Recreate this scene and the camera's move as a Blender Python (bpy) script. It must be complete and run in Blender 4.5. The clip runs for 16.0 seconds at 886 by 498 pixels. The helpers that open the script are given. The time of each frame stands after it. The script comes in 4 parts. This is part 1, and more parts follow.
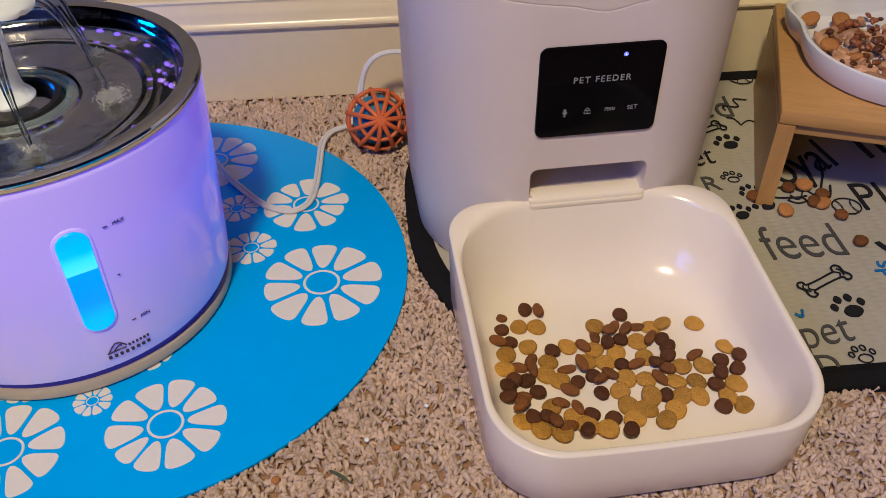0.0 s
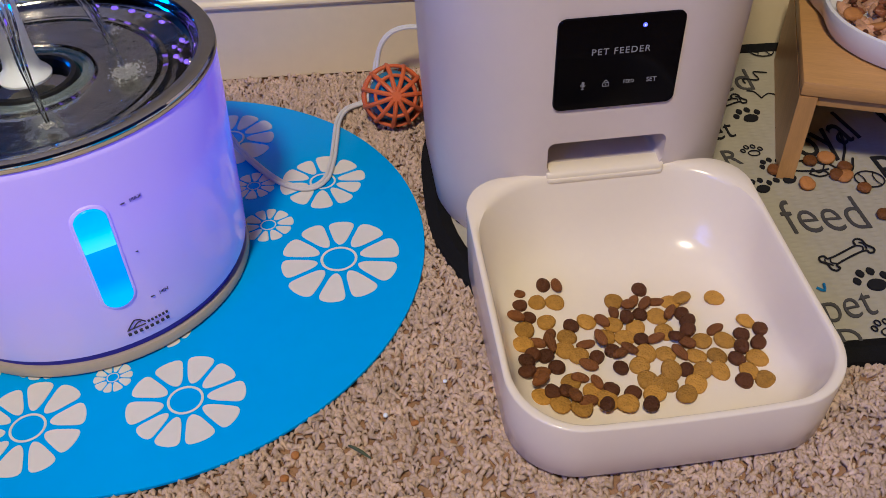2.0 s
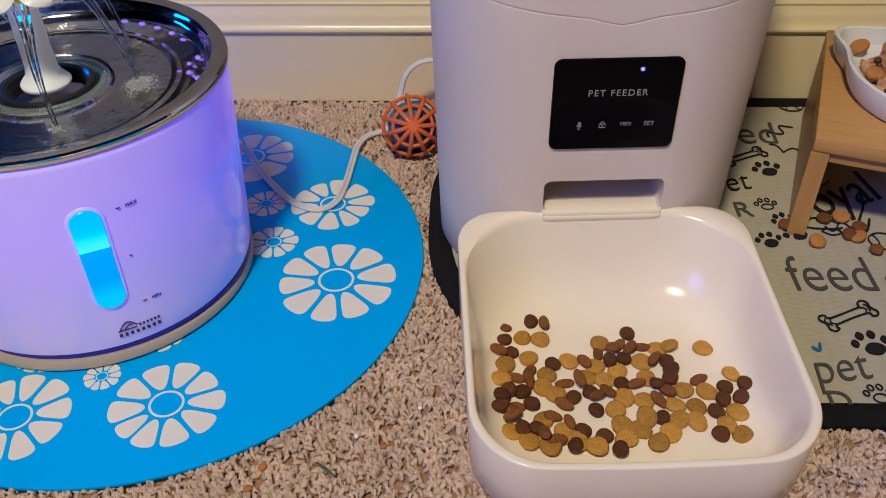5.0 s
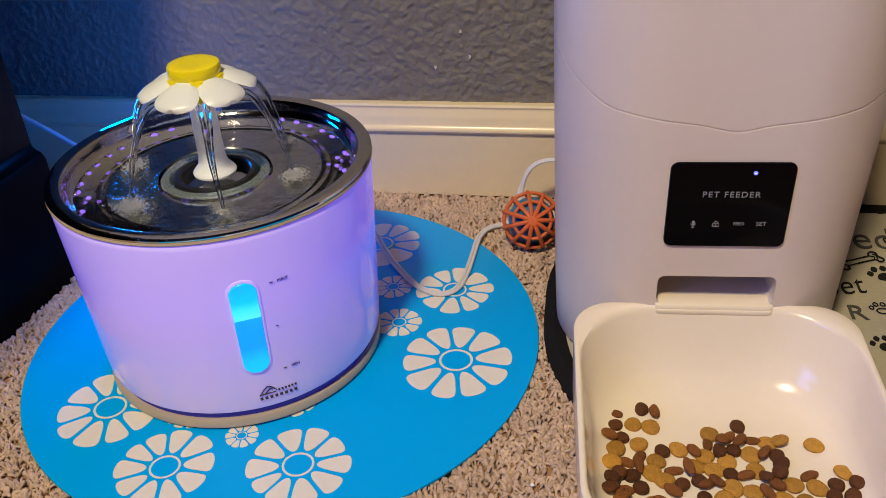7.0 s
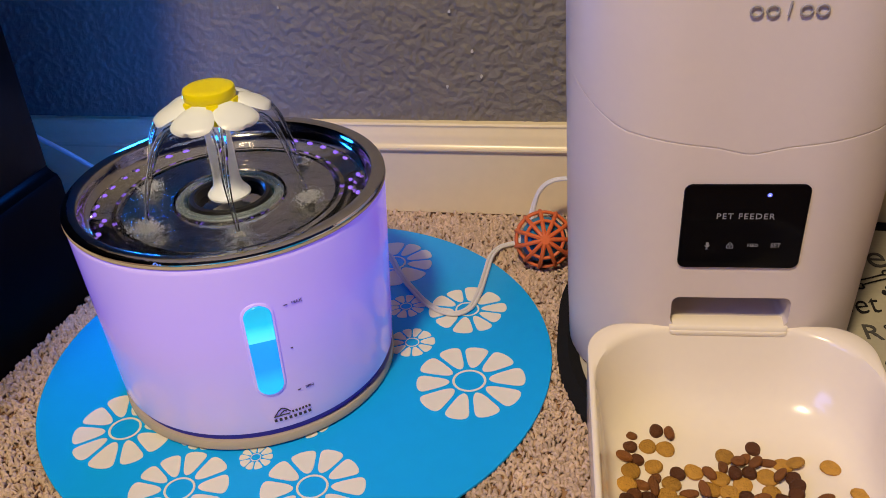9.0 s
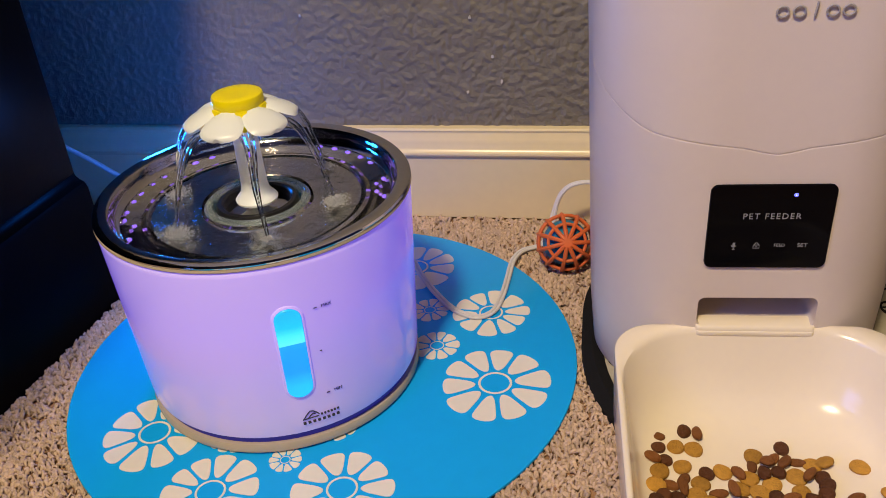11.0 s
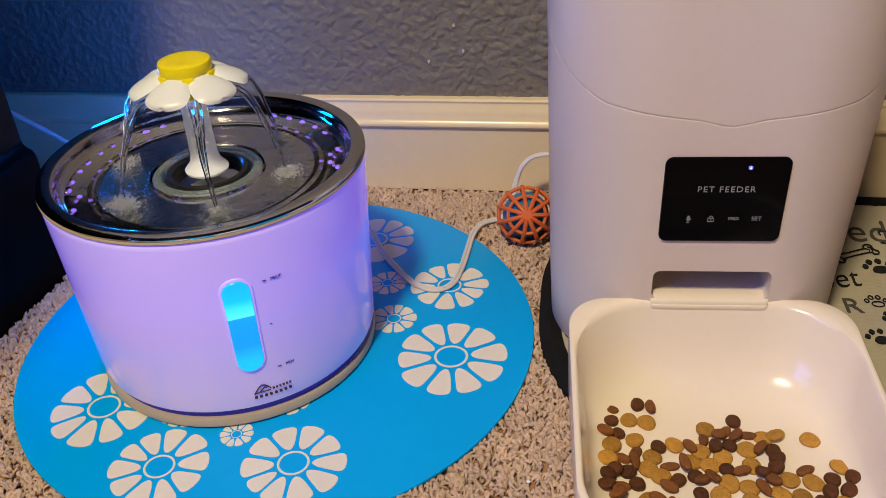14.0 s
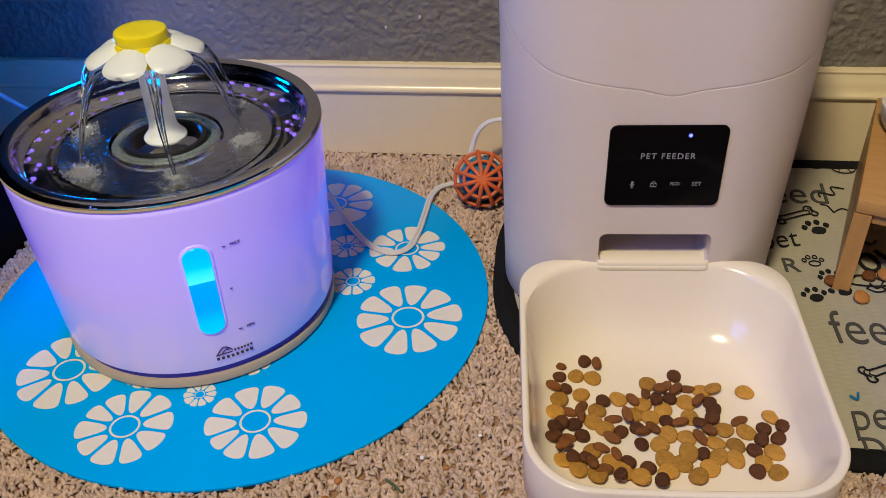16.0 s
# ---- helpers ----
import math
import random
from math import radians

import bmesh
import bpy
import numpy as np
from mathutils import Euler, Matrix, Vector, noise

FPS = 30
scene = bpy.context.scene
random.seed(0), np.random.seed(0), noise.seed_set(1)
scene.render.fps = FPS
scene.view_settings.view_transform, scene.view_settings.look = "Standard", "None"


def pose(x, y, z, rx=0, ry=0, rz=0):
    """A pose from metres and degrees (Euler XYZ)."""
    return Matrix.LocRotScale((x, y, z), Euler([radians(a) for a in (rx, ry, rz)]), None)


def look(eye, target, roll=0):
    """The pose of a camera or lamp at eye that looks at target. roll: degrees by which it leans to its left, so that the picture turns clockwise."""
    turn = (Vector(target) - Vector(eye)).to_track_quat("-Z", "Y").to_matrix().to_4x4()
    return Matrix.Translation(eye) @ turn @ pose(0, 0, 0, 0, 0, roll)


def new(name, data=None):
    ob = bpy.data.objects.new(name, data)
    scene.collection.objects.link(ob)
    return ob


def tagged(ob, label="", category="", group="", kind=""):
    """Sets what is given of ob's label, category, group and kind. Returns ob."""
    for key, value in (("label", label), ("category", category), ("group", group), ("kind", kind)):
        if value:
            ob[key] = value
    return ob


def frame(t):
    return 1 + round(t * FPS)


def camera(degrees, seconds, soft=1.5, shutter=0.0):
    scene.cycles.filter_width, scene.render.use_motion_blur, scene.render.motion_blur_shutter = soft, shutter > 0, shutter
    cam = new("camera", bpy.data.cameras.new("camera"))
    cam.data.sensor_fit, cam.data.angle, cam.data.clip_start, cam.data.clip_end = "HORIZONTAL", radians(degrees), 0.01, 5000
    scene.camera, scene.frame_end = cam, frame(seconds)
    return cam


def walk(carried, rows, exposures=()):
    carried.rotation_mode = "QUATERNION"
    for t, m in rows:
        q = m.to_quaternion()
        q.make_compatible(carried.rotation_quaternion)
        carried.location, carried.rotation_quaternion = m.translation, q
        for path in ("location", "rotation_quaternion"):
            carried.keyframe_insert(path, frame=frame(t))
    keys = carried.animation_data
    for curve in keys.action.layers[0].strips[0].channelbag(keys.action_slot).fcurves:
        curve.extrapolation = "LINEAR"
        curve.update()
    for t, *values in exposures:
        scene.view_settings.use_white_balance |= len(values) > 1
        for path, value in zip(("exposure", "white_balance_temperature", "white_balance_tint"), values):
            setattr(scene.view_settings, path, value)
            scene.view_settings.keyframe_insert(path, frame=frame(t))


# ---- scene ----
cam = camera(54.6, 16.0, soft=0.85)
PATH = [
    (0, (0.145, -0.696, 0.392), (0.275, 0.826, -0.9), -0.5),
    (0.5, (0.145, -0.694, 0.39), (0.271, 0.823, -0.907), -0.7),
    (1, (0.146, -0.697, 0.394), (0.242, 0.806, -0.921), -1.7),
    (1.5, (0.145, -0.696, 0.391), (0.225, 0.797, -0.938), -2.2),
    (2, (0.144, -0.696, 0.388), (0.234, 0.799, -0.937), -1.8),
    (2.5, (0.15, -0.696, 0.39), (0.25, 0.805, -0.928), -1.2),
    (3, (0.155, -0.694, 0.39), (0.248, 0.815, -0.918), -1.6),
    (5.3, (0.19, -0.71, 0.387), (0.132, 0.864, -0.845), -0.8),
    (5.5, (0.191, -0.717, 0.392), (0.132, 0.887, -0.802), -1.1),
    (6, (0.187, -0.731, 0.404), (0.05, 0.908, -0.734), -2.3),
    (6.5, (0.18, -0.739, 0.403), (-0.055, 0.919, -0.69), -2.7),
    (7, (0.18, -0.742, 0.406), (-0.117, 0.922, -0.664), -3.1),
    (7.5, (0.181, -0.74, 0.405), (-0.145, 0.923, -0.657), -3.6),
    (8, (0.176, -0.74, 0.407), (-0.134, 0.931, -0.648), -3.3),
    (8.5, (0.177, -0.74, 0.41), (-0.138, 0.934, -0.639), -3.4),
    (10.8, (0.176, -0.739, 0.415), (-0.157, 0.941, -0.618), -4.5),
    (11, (0.167, -0.747, 0.412), (-0.175, 0.934, -0.616), -4.4),
    (11.5, (0.162, -0.749, 0.409), (-0.177, 0.926, -0.63), -3.1),
    (12, (0.168, -0.748, 0.414), (-0.167, 0.93, -0.62), -3.3),
    (12.5, (0.169, -0.76, 0.429), (-0.16, 0.939, -0.574), -2.7),
    (13, (0.171, -0.749, 0.42), (-0.177, 0.95, -0.575), -3.8),
    (13.5, (0.173, -0.741, 0.406), (-0.17, 0.932, -0.635), -4.3),
    (14, (0.18, -0.738, 0.407), (-0.105, 0.917, -0.679), -3.3),
    (14.5, (0.187, -0.748, 0.412), (-0.04, 0.872, -0.738), -2.4),
    (15, (0.18, -0.749, 0.408), (-0.038, 0.853, -0.768), -2.2),
    (15.5, (0.184, -0.749, 0.414), (-0.058, 0.852, -0.761), -2.8),
    (16, (0.191, -0.751, 0.421), (-0.016, 0.86, -0.748), -2.3),
]
walk(cam, [(t, look(eye, target, roll)) for t, eye, target, roll in PATH],
     [(0, -0.07, 5950, 11), (0.5, -0.08, 6250, 13), (1, -0.10, 5950, 12), (1.5, -0.12, 5600, 11), (2.5, -0.09, 5600, 12), (3, -0.06, 5750, 12), (5.5, -0.03, 5750, 6), (7, 0.03, 6350, 8), (8.5, 0.03, 6700, 10),
      (11, 0.08, 6750, 9), (13, 0.12, 6950, 10), (14, 0.06, 6450, 8), (15, 0.06, 5950, 3), (16, 0.04, 6000, 5)])

# ---- light ----
world = bpy.data.worlds.new("room_dark")
world.use_nodes = True
world.node_tree.nodes["Background"].inputs[0].default_value = (0.2, 0.25, 0.6, 1)
world.node_tree.nodes["Background"].inputs[1].default_value = 0.05
scene.world = world


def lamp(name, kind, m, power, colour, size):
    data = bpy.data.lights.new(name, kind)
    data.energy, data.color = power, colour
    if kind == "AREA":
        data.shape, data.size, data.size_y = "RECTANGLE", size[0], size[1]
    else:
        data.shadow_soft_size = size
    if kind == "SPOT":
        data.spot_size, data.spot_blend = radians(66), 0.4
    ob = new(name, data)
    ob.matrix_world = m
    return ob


lamp("room_lamp", "SPOT", look((-0.12, -1.34, 1.9), (0.15, -0.22, 0.05)), 154, (1.0, 0.80, 0.515), 0.11)
# unseen blue source on the left; its place and form are assumed
lamp("assumed_blue_light", "AREA", look((-1.57, -1.72, 1.55), (0.05, -0.3, 0.1)), 46.0, (0.12, 0.23, 1.0), (1.45, 1.15))
# unseen blue fill, added left of the fountain to tint wall and tray
lamp("added_blue_fill", "POINT", pose(-0.180, -0.163, 0.160), 0.72, (0.002, 0.18, 1.0), 0.016)


# ---- materials ----
def shader(name, colour, rough=0.5, metal=0.0, vary=0.15, scale=60.0, bump=0.0, bump_scale=400.0, spec=0.5, glow=None,
           glow_strength=0.0, transmission=0.0, ior=1.45, coat=0.0, by_object=0.0, by_island=0.0, stretch=(1, 1, 1), coords="Object"):
    m = bpy.data.materials.new(name)
    m.use_nodes = True
    t = m.node_tree
    n, l = t.nodes, t.links
    b = n["Principled BSDF"]
    b.inputs["Roughness"].default_value, b.inputs["Metallic"].default_value = rough, metal
    b.inputs["Specular IOR Level"].default_value, b.inputs["IOR"].default_value = spec, ior
    b.inputs["Transmission Weight"].default_value, b.inputs["Coat Weight"].default_value = transmission, coat
    if glow:
        b.inputs["Emission Color"].default_value, b.inputs["Emission Strength"].default_value = (*glow, 1), glow_strength
    tc = n.new("ShaderNodeTexCoord")
    mp = n.new("ShaderNodeMapping")
    mp.inputs["Scale"].default_value = stretch
    l.new(tc.outputs[coords], mp.inputs[0])

    def noise_tex(s, detail):
        x = n.new("ShaderNodeTexNoise")
        x.inputs["Scale"].default_value, x.inputs["Detail"].default_value = s, detail
        l.new(mp.outputs[0], x.inputs["Vector"])
        return x

    big, fine = noise_tex(scale, 4), noise_tex(scale * 7, 3)
    mix = n.new("ShaderNodeMix")
    mix.data_type = "FLOAT"
    mix.inputs[0].default_value = 0.4
    l.new(big.outputs[0], mix.inputs[2]), l.new(fine.outputs[0], mix.inputs[3])
    value = mix.outputs[0]
    for amount, node, out in ((by_object, "ShaderNodeObjectInfo", "Random"), (by_island, "ShaderNodeNewGeometry", "Random Per Island")):
        if amount:
            info = n.new(node)
            add = n.new("ShaderNodeMix")
            add.data_type = "FLOAT"
            add.inputs[0].default_value = amount
            l.new(value, add.inputs[2]), l.new(info.outputs[out], add.inputs[3])
            value = add.outputs[0]
    ramp = n.new("ShaderNodeValToRGB")
    ramp.color_ramp.elements[0].position, ramp.color_ramp.elements[1].position = 0.2, 0.8
    ramp.color_ramp.elements[0].color = (*[c * (1 - vary) for c in colour], 1)
    ramp.color_ramp.elements[1].color = (*[min(1, c * (1 + vary)) for c in colour], 1)
    l.new(value, ramp.inputs[0])
    l.new(ramp.outputs[0], b.inputs["Base Color"])
    if bump:
        bn = n.new("ShaderNodeBump")
        bn.inputs["Strength"].default_value, bn.inputs["Distance"].default_value = bump, 0.002
        l.new(noise_tex(bump_scale, 5).outputs[0], bn.inputs["Height"])
        l.new(bn.outputs[0], b.inputs["Normal"])
    return m


M = {
    "wall": shader("grey_wall_paint", (0.20, 0.182, 0.155), 0.62, vary=0.14, scale=9, bump=0.6, bump_scale=650),
    # unseen side walls and ceiling, kept dark to cut bounced light
    "room": shader("dark_room_paint", (0.07, 0.075, 0.10), 0.8, vary=0.06, scale=3),
    "ceiling": shader("ceiling_paint", (0.12, 0.12, 0.14), 0.9, vary=0.05, scale=4, bump=0.3, bump_scale=200),
    "trim": shader("white_trim_paint", (0.78, 0.665, 0.43), 0.24, vary=0.05, scale=14, bump=0.05, bump_scale=180),
    "carpet": shader("carpet_backing", (0.34, 0.20, 0.115), 0.95, vary=0.3, scale=60, bump=0.8, bump_scale=500, spec=0.1),
    "yarn": shader("carpet_yarn", (0.63, 0.475, 0.365), 0.95, vary=0.36, scale=30, spec=0.1, by_island=0.30, bump=0.6, bump_scale=1800),
    "mat": shader("blue_vinyl", (0.0, 0.385, 1.0), 0.42, spec=0.25, vary=0.06, scale=12, bump=0.06, bump_scale=900),
    "print": shader("white_print", (0.76, 0.73, 0.68), 0.42, vary=0.05, scale=30, bump=0.06, bump_scale=900),
    "edge": shader("dark_foam", (0.02, 0.025, 0.03), 0.8, vary=0.2, scale=80),
    # the violet light from inside is put into the shell as emission
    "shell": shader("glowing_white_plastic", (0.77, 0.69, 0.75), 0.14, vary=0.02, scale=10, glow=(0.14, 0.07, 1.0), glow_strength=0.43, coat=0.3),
    # shade and violet light of the gap, put in as dark colour and emission
    "gap": shader("gap_shade_glow", (0.03, 0.025, 0.10), 0.5, vary=0.1, glow=(0.03, 0.02, 0.6), glow_strength=0.2),
    "foot": shader("beige_base_plastic", (0.47, 0.40, 0.32), 0.2, vary=0.04, scale=20),
    "steel": shader("brushed_steel", (0.58, 0.57, 0.55), 0.13, 1.0, vary=0.08, scale=40, bump=0.02, bump_scale=300),
    "steel_dark": shader("wet_steel", (0.70, 0.67, 0.62), 0.075, 1.0, vary=0.14, scale=40, bump=0.16, bump_scale=120),
    "rubber": shader("black_rubber", (0.012, 0.012, 0.013), 0.3, vary=0.2),
    # faint teal light in the ring is put in as emission
    "clear": shader("clear_plastic", (0.75, 0.85, 0.86), 0.06, vary=0.02, bump=0.5, bump_scale=160, transmission=0.85, ior=1.45, glow=(0.0, 0.35, 0.5), glow_strength=0.015),
    "water": shader("water", (0.9, 0.95, 0.97), 0.03, vary=0.0, transmission=1.0, ior=1.33, bump=0.35, bump_scale=90),
    "stream": shader("falling_water", (0.92, 0.95, 0.97), 0.02, vary=0.0, transmission=1.0, ior=1.33),
    "foam": shader("water_bubbles", (0.82, 0.84, 0.88), 0.08, vary=0.08, transmission=0.72, ior=1.33, by_island=0.4),
    "petal": shader("white_petal_plastic", (0.82, 0.88, 0.98), 0.3, vary=0.02, scale=20),
    "yellow": shader("yellow_plastic", (0.88, 0.76, 0.008), 0.3, vary=0.04, scale=40),
    "violet": shader("violet_light_hole", (0.2, 0.1, 0.6), 0.2, vary=0.1, glow=(0.23, 0.13, 1.0), glow_strength=0.75),
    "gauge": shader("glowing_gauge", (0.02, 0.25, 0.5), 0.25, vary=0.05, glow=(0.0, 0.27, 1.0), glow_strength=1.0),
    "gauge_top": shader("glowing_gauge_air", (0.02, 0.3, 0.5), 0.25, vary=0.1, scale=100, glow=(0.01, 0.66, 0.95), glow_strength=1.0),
    "ink": shader("grey_ink", (0.045, 0.04, 0.05), 0.5, vary=0.1),
    "feeder": shader("white_feeder_plastic", (0.68, 0.60, 0.55), 0.42, vary=0.025, scale=16, bump=0.06, bump_scale=1800),
    "bowl": shader("glossy_white_plastic", (0.85, 0.76, 0.62), 0.19, vary=0.02, scale=20, coat=0.25),
    "chute": shader("cream_chute_plastic", (0.85, 0.76, 0.60), 0.34, vary=0.02, scale=20),
    "panel": shader("black_glass", (0.002, 0.002, 0.003), 0.08, vary=0.1, spec=0.1),
    # slight emission added to lift the letters above their grey
    "letter": shader("grey_letters", (0.24, 0.24, 0.26), 0.5, vary=0.05, glow=(0.5, 0.5, 0.55), glow_strength=0.045),
    "logo": shader("silver_logo", (0.32, 0.30, 0.30), 0.4, vary=0.05),
    "led": shader("blue_led", (0.2, 0.3, 1), 0.3, vary=0.0, glow=(0.10, 0.10, 1.0), glow_strength=1.6),
    "led_core": shader("led_core", (1, 1, 1), 0.3, vary=0.0, glow=(0.6, 0.65, 1.0), glow_strength=2.0),
    "cord": shader("white_cable", (0.66, 0.65, 0.66), 0.35, vary=0.06, scale=60),
    "orange": shader("orange_rubber", (0.62, 0.13, 0.035), 0.5, vary=0.2, scale=60, bump=0.1, bump_scale=500),
    "blue": shader("blue_rubber", (0.01, 0.20, 0.42), 0.45, vary=0.2, scale=60),
    "black": shader("black_lacquer", (0.0015, 0.0015, 0.0016), 0.36, spec=0.04, vary=0.3, scale=18, bump=0.05, bump_scale=90),
    "fabric": shader("pale_quilted_fabric", (0.41, 0.38, 0.295), 0.9, vary=0.08, scale=40, spec=0.1),
    "binding": shader("black_binding", (0.010, 0.010, 0.011), 0.9, vary=0.3, scale=200, bump=0.5, bump_scale=1500, spec=0.15),
    "black_print": shader("black_print", (0.018, 0.018, 0.02), 0.9, vary=0.2, scale=300, spec=0.1),
    "grey_print": shader("grey_print", (0.075, 0.072, 0.07), 0.9, vary=0.15, scale=300, spec=0.1),
    "blue_print": shader("blue_print", (0.02, 0.16, 0.38), 0.9, vary=0.15, scale=300, spec=0.1),
    "wood": shader("bamboo", (0.50, 0.27, 0.085), 0.38, vary=0.22, scale=18, stretch=(1, 9, 9), bump=0.05, bump_scale=150),
    "wood_end": shader("bamboo_leg", (0.47, 0.25, 0.08), 0.4, vary=0.25, scale=18, stretch=(9, 9, 1), bump=0.05, bump_scale=150),
    "ceramic": shader("white_ceramic", (0.74, 0.73, 0.71), 0.12, vary=0.02, coat=0.3),
    "meat": shader("wet_food", (0.20, 0.065, 0.025), 0.35, vary=0.75, scale=120, bump=0.8, bump_scale=300, by_island=0.5),
    "pale_meat": shader("pale_meat", (0.52, 0.28, 0.15), 0.4, vary=0.5, scale=160, bump=0.8, bump_scale=350, by_island=0.4),
    "tan": shader("tan_kibble", (0.44, 0.228, 0.040), 0.72, vary=0.5, scale=420, bump=0.8, bump_scale=700, by_object=0.35, spec=0.25),
    "dark": shader("dark_kibble", (0.095, 0.033, 0.011), 0.6, vary=0.35, scale=250, bump=0.8, bump_scale=700, by_object=0.4, spec=0.3),
    "red": shader("red_brown_kibble", (0.20, 0.074, 0.020), 0.65, vary=0.35, scale=250, bump=0.8, bump_scale=700, by_object=0.4, spec=0.3),
    "chip": shader("wall_fleck", (0.6, 0.58, 0.55), 0.7, vary=0.1),
    "green": shader("dry_green_blade", (0.075, 0.10, 0.055), 0.7, vary=0.3, scale=200),
}


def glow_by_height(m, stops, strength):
    """Paints light from inside into the emission by height: (z, colour) stops from z 0 to 0.16."""
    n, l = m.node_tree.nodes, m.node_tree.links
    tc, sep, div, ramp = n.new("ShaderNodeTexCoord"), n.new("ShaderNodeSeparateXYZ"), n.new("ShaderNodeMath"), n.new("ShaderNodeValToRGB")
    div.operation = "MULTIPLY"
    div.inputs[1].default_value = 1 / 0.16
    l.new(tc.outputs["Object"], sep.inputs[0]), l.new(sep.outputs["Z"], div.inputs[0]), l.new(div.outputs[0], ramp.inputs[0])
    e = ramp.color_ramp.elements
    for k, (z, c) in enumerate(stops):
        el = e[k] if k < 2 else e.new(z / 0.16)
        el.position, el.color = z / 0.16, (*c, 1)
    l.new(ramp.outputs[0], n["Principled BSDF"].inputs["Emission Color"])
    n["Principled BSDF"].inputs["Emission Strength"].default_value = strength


# brighter and dimmer zones of the inner light, painted in as emission stops
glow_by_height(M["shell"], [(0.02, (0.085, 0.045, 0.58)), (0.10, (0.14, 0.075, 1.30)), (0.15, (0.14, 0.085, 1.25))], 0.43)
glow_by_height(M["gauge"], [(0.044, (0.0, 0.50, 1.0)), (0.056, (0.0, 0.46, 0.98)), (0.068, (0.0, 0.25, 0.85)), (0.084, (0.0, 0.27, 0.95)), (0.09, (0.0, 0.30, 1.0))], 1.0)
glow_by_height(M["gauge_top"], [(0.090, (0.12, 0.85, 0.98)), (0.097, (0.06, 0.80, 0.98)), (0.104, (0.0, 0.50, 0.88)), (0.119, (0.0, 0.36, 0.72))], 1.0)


# ---- mesh tools ----
def mesh_object(name, bm, material, smooth=40):
    data = bpy.data.meshes.new(name)
    bmesh.ops.recalc_face_normals(bm, faces=bm.faces)
    bm.to_mesh(data)
    bm.free()
    data.materials.append(material)
    for p in data.polygons:
        p.use_smooth = True
    data.set_sharp_from_angle(angle=radians(smooth))
    return new(name, data)


def part(name, bm, material, parent, label="", smooth=40):
    ob = mesh_object(name, bm, material, smooth)
    ob.parent = parent
    if label:
        tagged(ob, label)
    return ob


def thing(name, m, label, category, group="", kind=""):
    ob = new(name)
    ob.empty_display_size = 0.02
    ob.matrix_world = m
    return tagged(ob, label, category, group, kind)


def loft(loops, cap=(True, True), closed=True):
    bm = bmesh.new()
    rows = [[bm.verts.new(p) for p in loop] for loop in loops]
    n = len(rows[0])
    for a, b in zip(rows, rows[1:]):
        for i in range(n if closed else n - 1):
            j = (i + 1) % n
            bm.faces.new((a[i], a[j], b[j], b[i]))
    if cap[0]:
        bm.faces.new(rows[0][::-1])
    if cap[1]:
        bm.faces.new(rows[-1])
    return bm


def lathe(profile, n=64, cap=(True, True), centre=(0, 0)):
    return loft([[(centre[0] + r * math.cos(2 * math.pi * i / n), centre[1] + r * math.sin(2 * math.pi * i / n), z) for i in range(n)]
                 for r, z in profile], cap)


def tube(points, r, n=10, cap=True, taper=None):
    pts = [Vector(p) for p in points]
    loops, side = [], None
    for i, p in enumerate(pts):
        d = (pts[min(i + 1, len(pts) - 1)] - pts[max(i - 1, 0)]).normalized()
        if side is None:
            side = d.orthogonal().normalized()
        side = (side - d * side.dot(d)).normalized()
        up = d.cross(side)
        k = r * (taper[i] if taper else 1)
        loops.append([p + k * (math.cos(2 * math.pi * j / n) * side + math.sin(2 * math.pi * j / n) * up) for j in range(n)])
    return loft(loops, (cap, cap))


def spline(points, steps=8):
    """A smooth line through points (Catmull-Rom)."""
    p = [Vector(q) for q in points]
    p = [2 * p[0] - p[1]] + p + [2 * p[-1] - p[-2]]
    out = []
    for i in range(1, len(p) - 2):
        for s in range(steps):
            t = s / steps
            a, b, c, d = p[i - 1:i + 3]
            out.append(0.5 * (2 * b + (c - a) * t + (2 * a - 5 * b + 4 * c - d) * t * t + (3 * b - a - 3 * c + d) * t ** 3))
    return out + [p[-2]]


def rounded(cx, cy, hx, hy, r, k=10, side=0):
    """A rectangle with round corners, counter-clockwise, as 2D points; r is one radius or four (right-back, left-back, left-front, right-front)."""
    rs = r if isinstance(r, tuple) else (r,) * 4
    out = []
    for q, (sx, sy) in enumerate(((1, 1), (-1, 1), (-1, -1), (1, -1))):
        c = (cx + sx * (hx - rs[q]), cy + sy * (hy - rs[q]))
        for i in range(k + 1):
            a = math.pi / 2 * (q + i / k)
            out.append((c[0] + rs[q] * math.cos(a), c[1] + rs[q] * math.sin(a)))
    if side:
        split = []
        for i, p in enumerate(out):
            n = out[(i + 1) % len(out)]
            split.append(p)
            if i % (k + 1) == k:
                split += [(p[0] + (n[0] - p[0]) * j / (side + 1), p[1] + (n[1] - p[1]) * j / (side + 1)) for j in range(1, side + 1)]
        out = split
    return out


def slab(outline, z0, z1, edge=0.0):
    """A plate with the given outline, its rims rounded by edge."""
    cx, cy = sum(p[0] for p in outline) / len(outline), sum(p[1] for p in outline) / len(outline)
    big = max(math.hypot(p[0] - cx, p[1] - cy) for p in outline)

    def ring(inset, z):
        f = 1 - inset / big
        return [(cx + (x - cx) * f, cy + (y - cy) * f, z) for x, y in outline]

    if not edge:
        return loft([ring(0, z0), ring(0, z1)])
    return loft([ring(edge, z0), ring(edge * 0.3, z0 + edge * 0.3), ring(0, z0 + edge), ring(0, z1 - edge), ring(edge * 0.3, z1 - edge * 0.3), ring(edge, z1)])


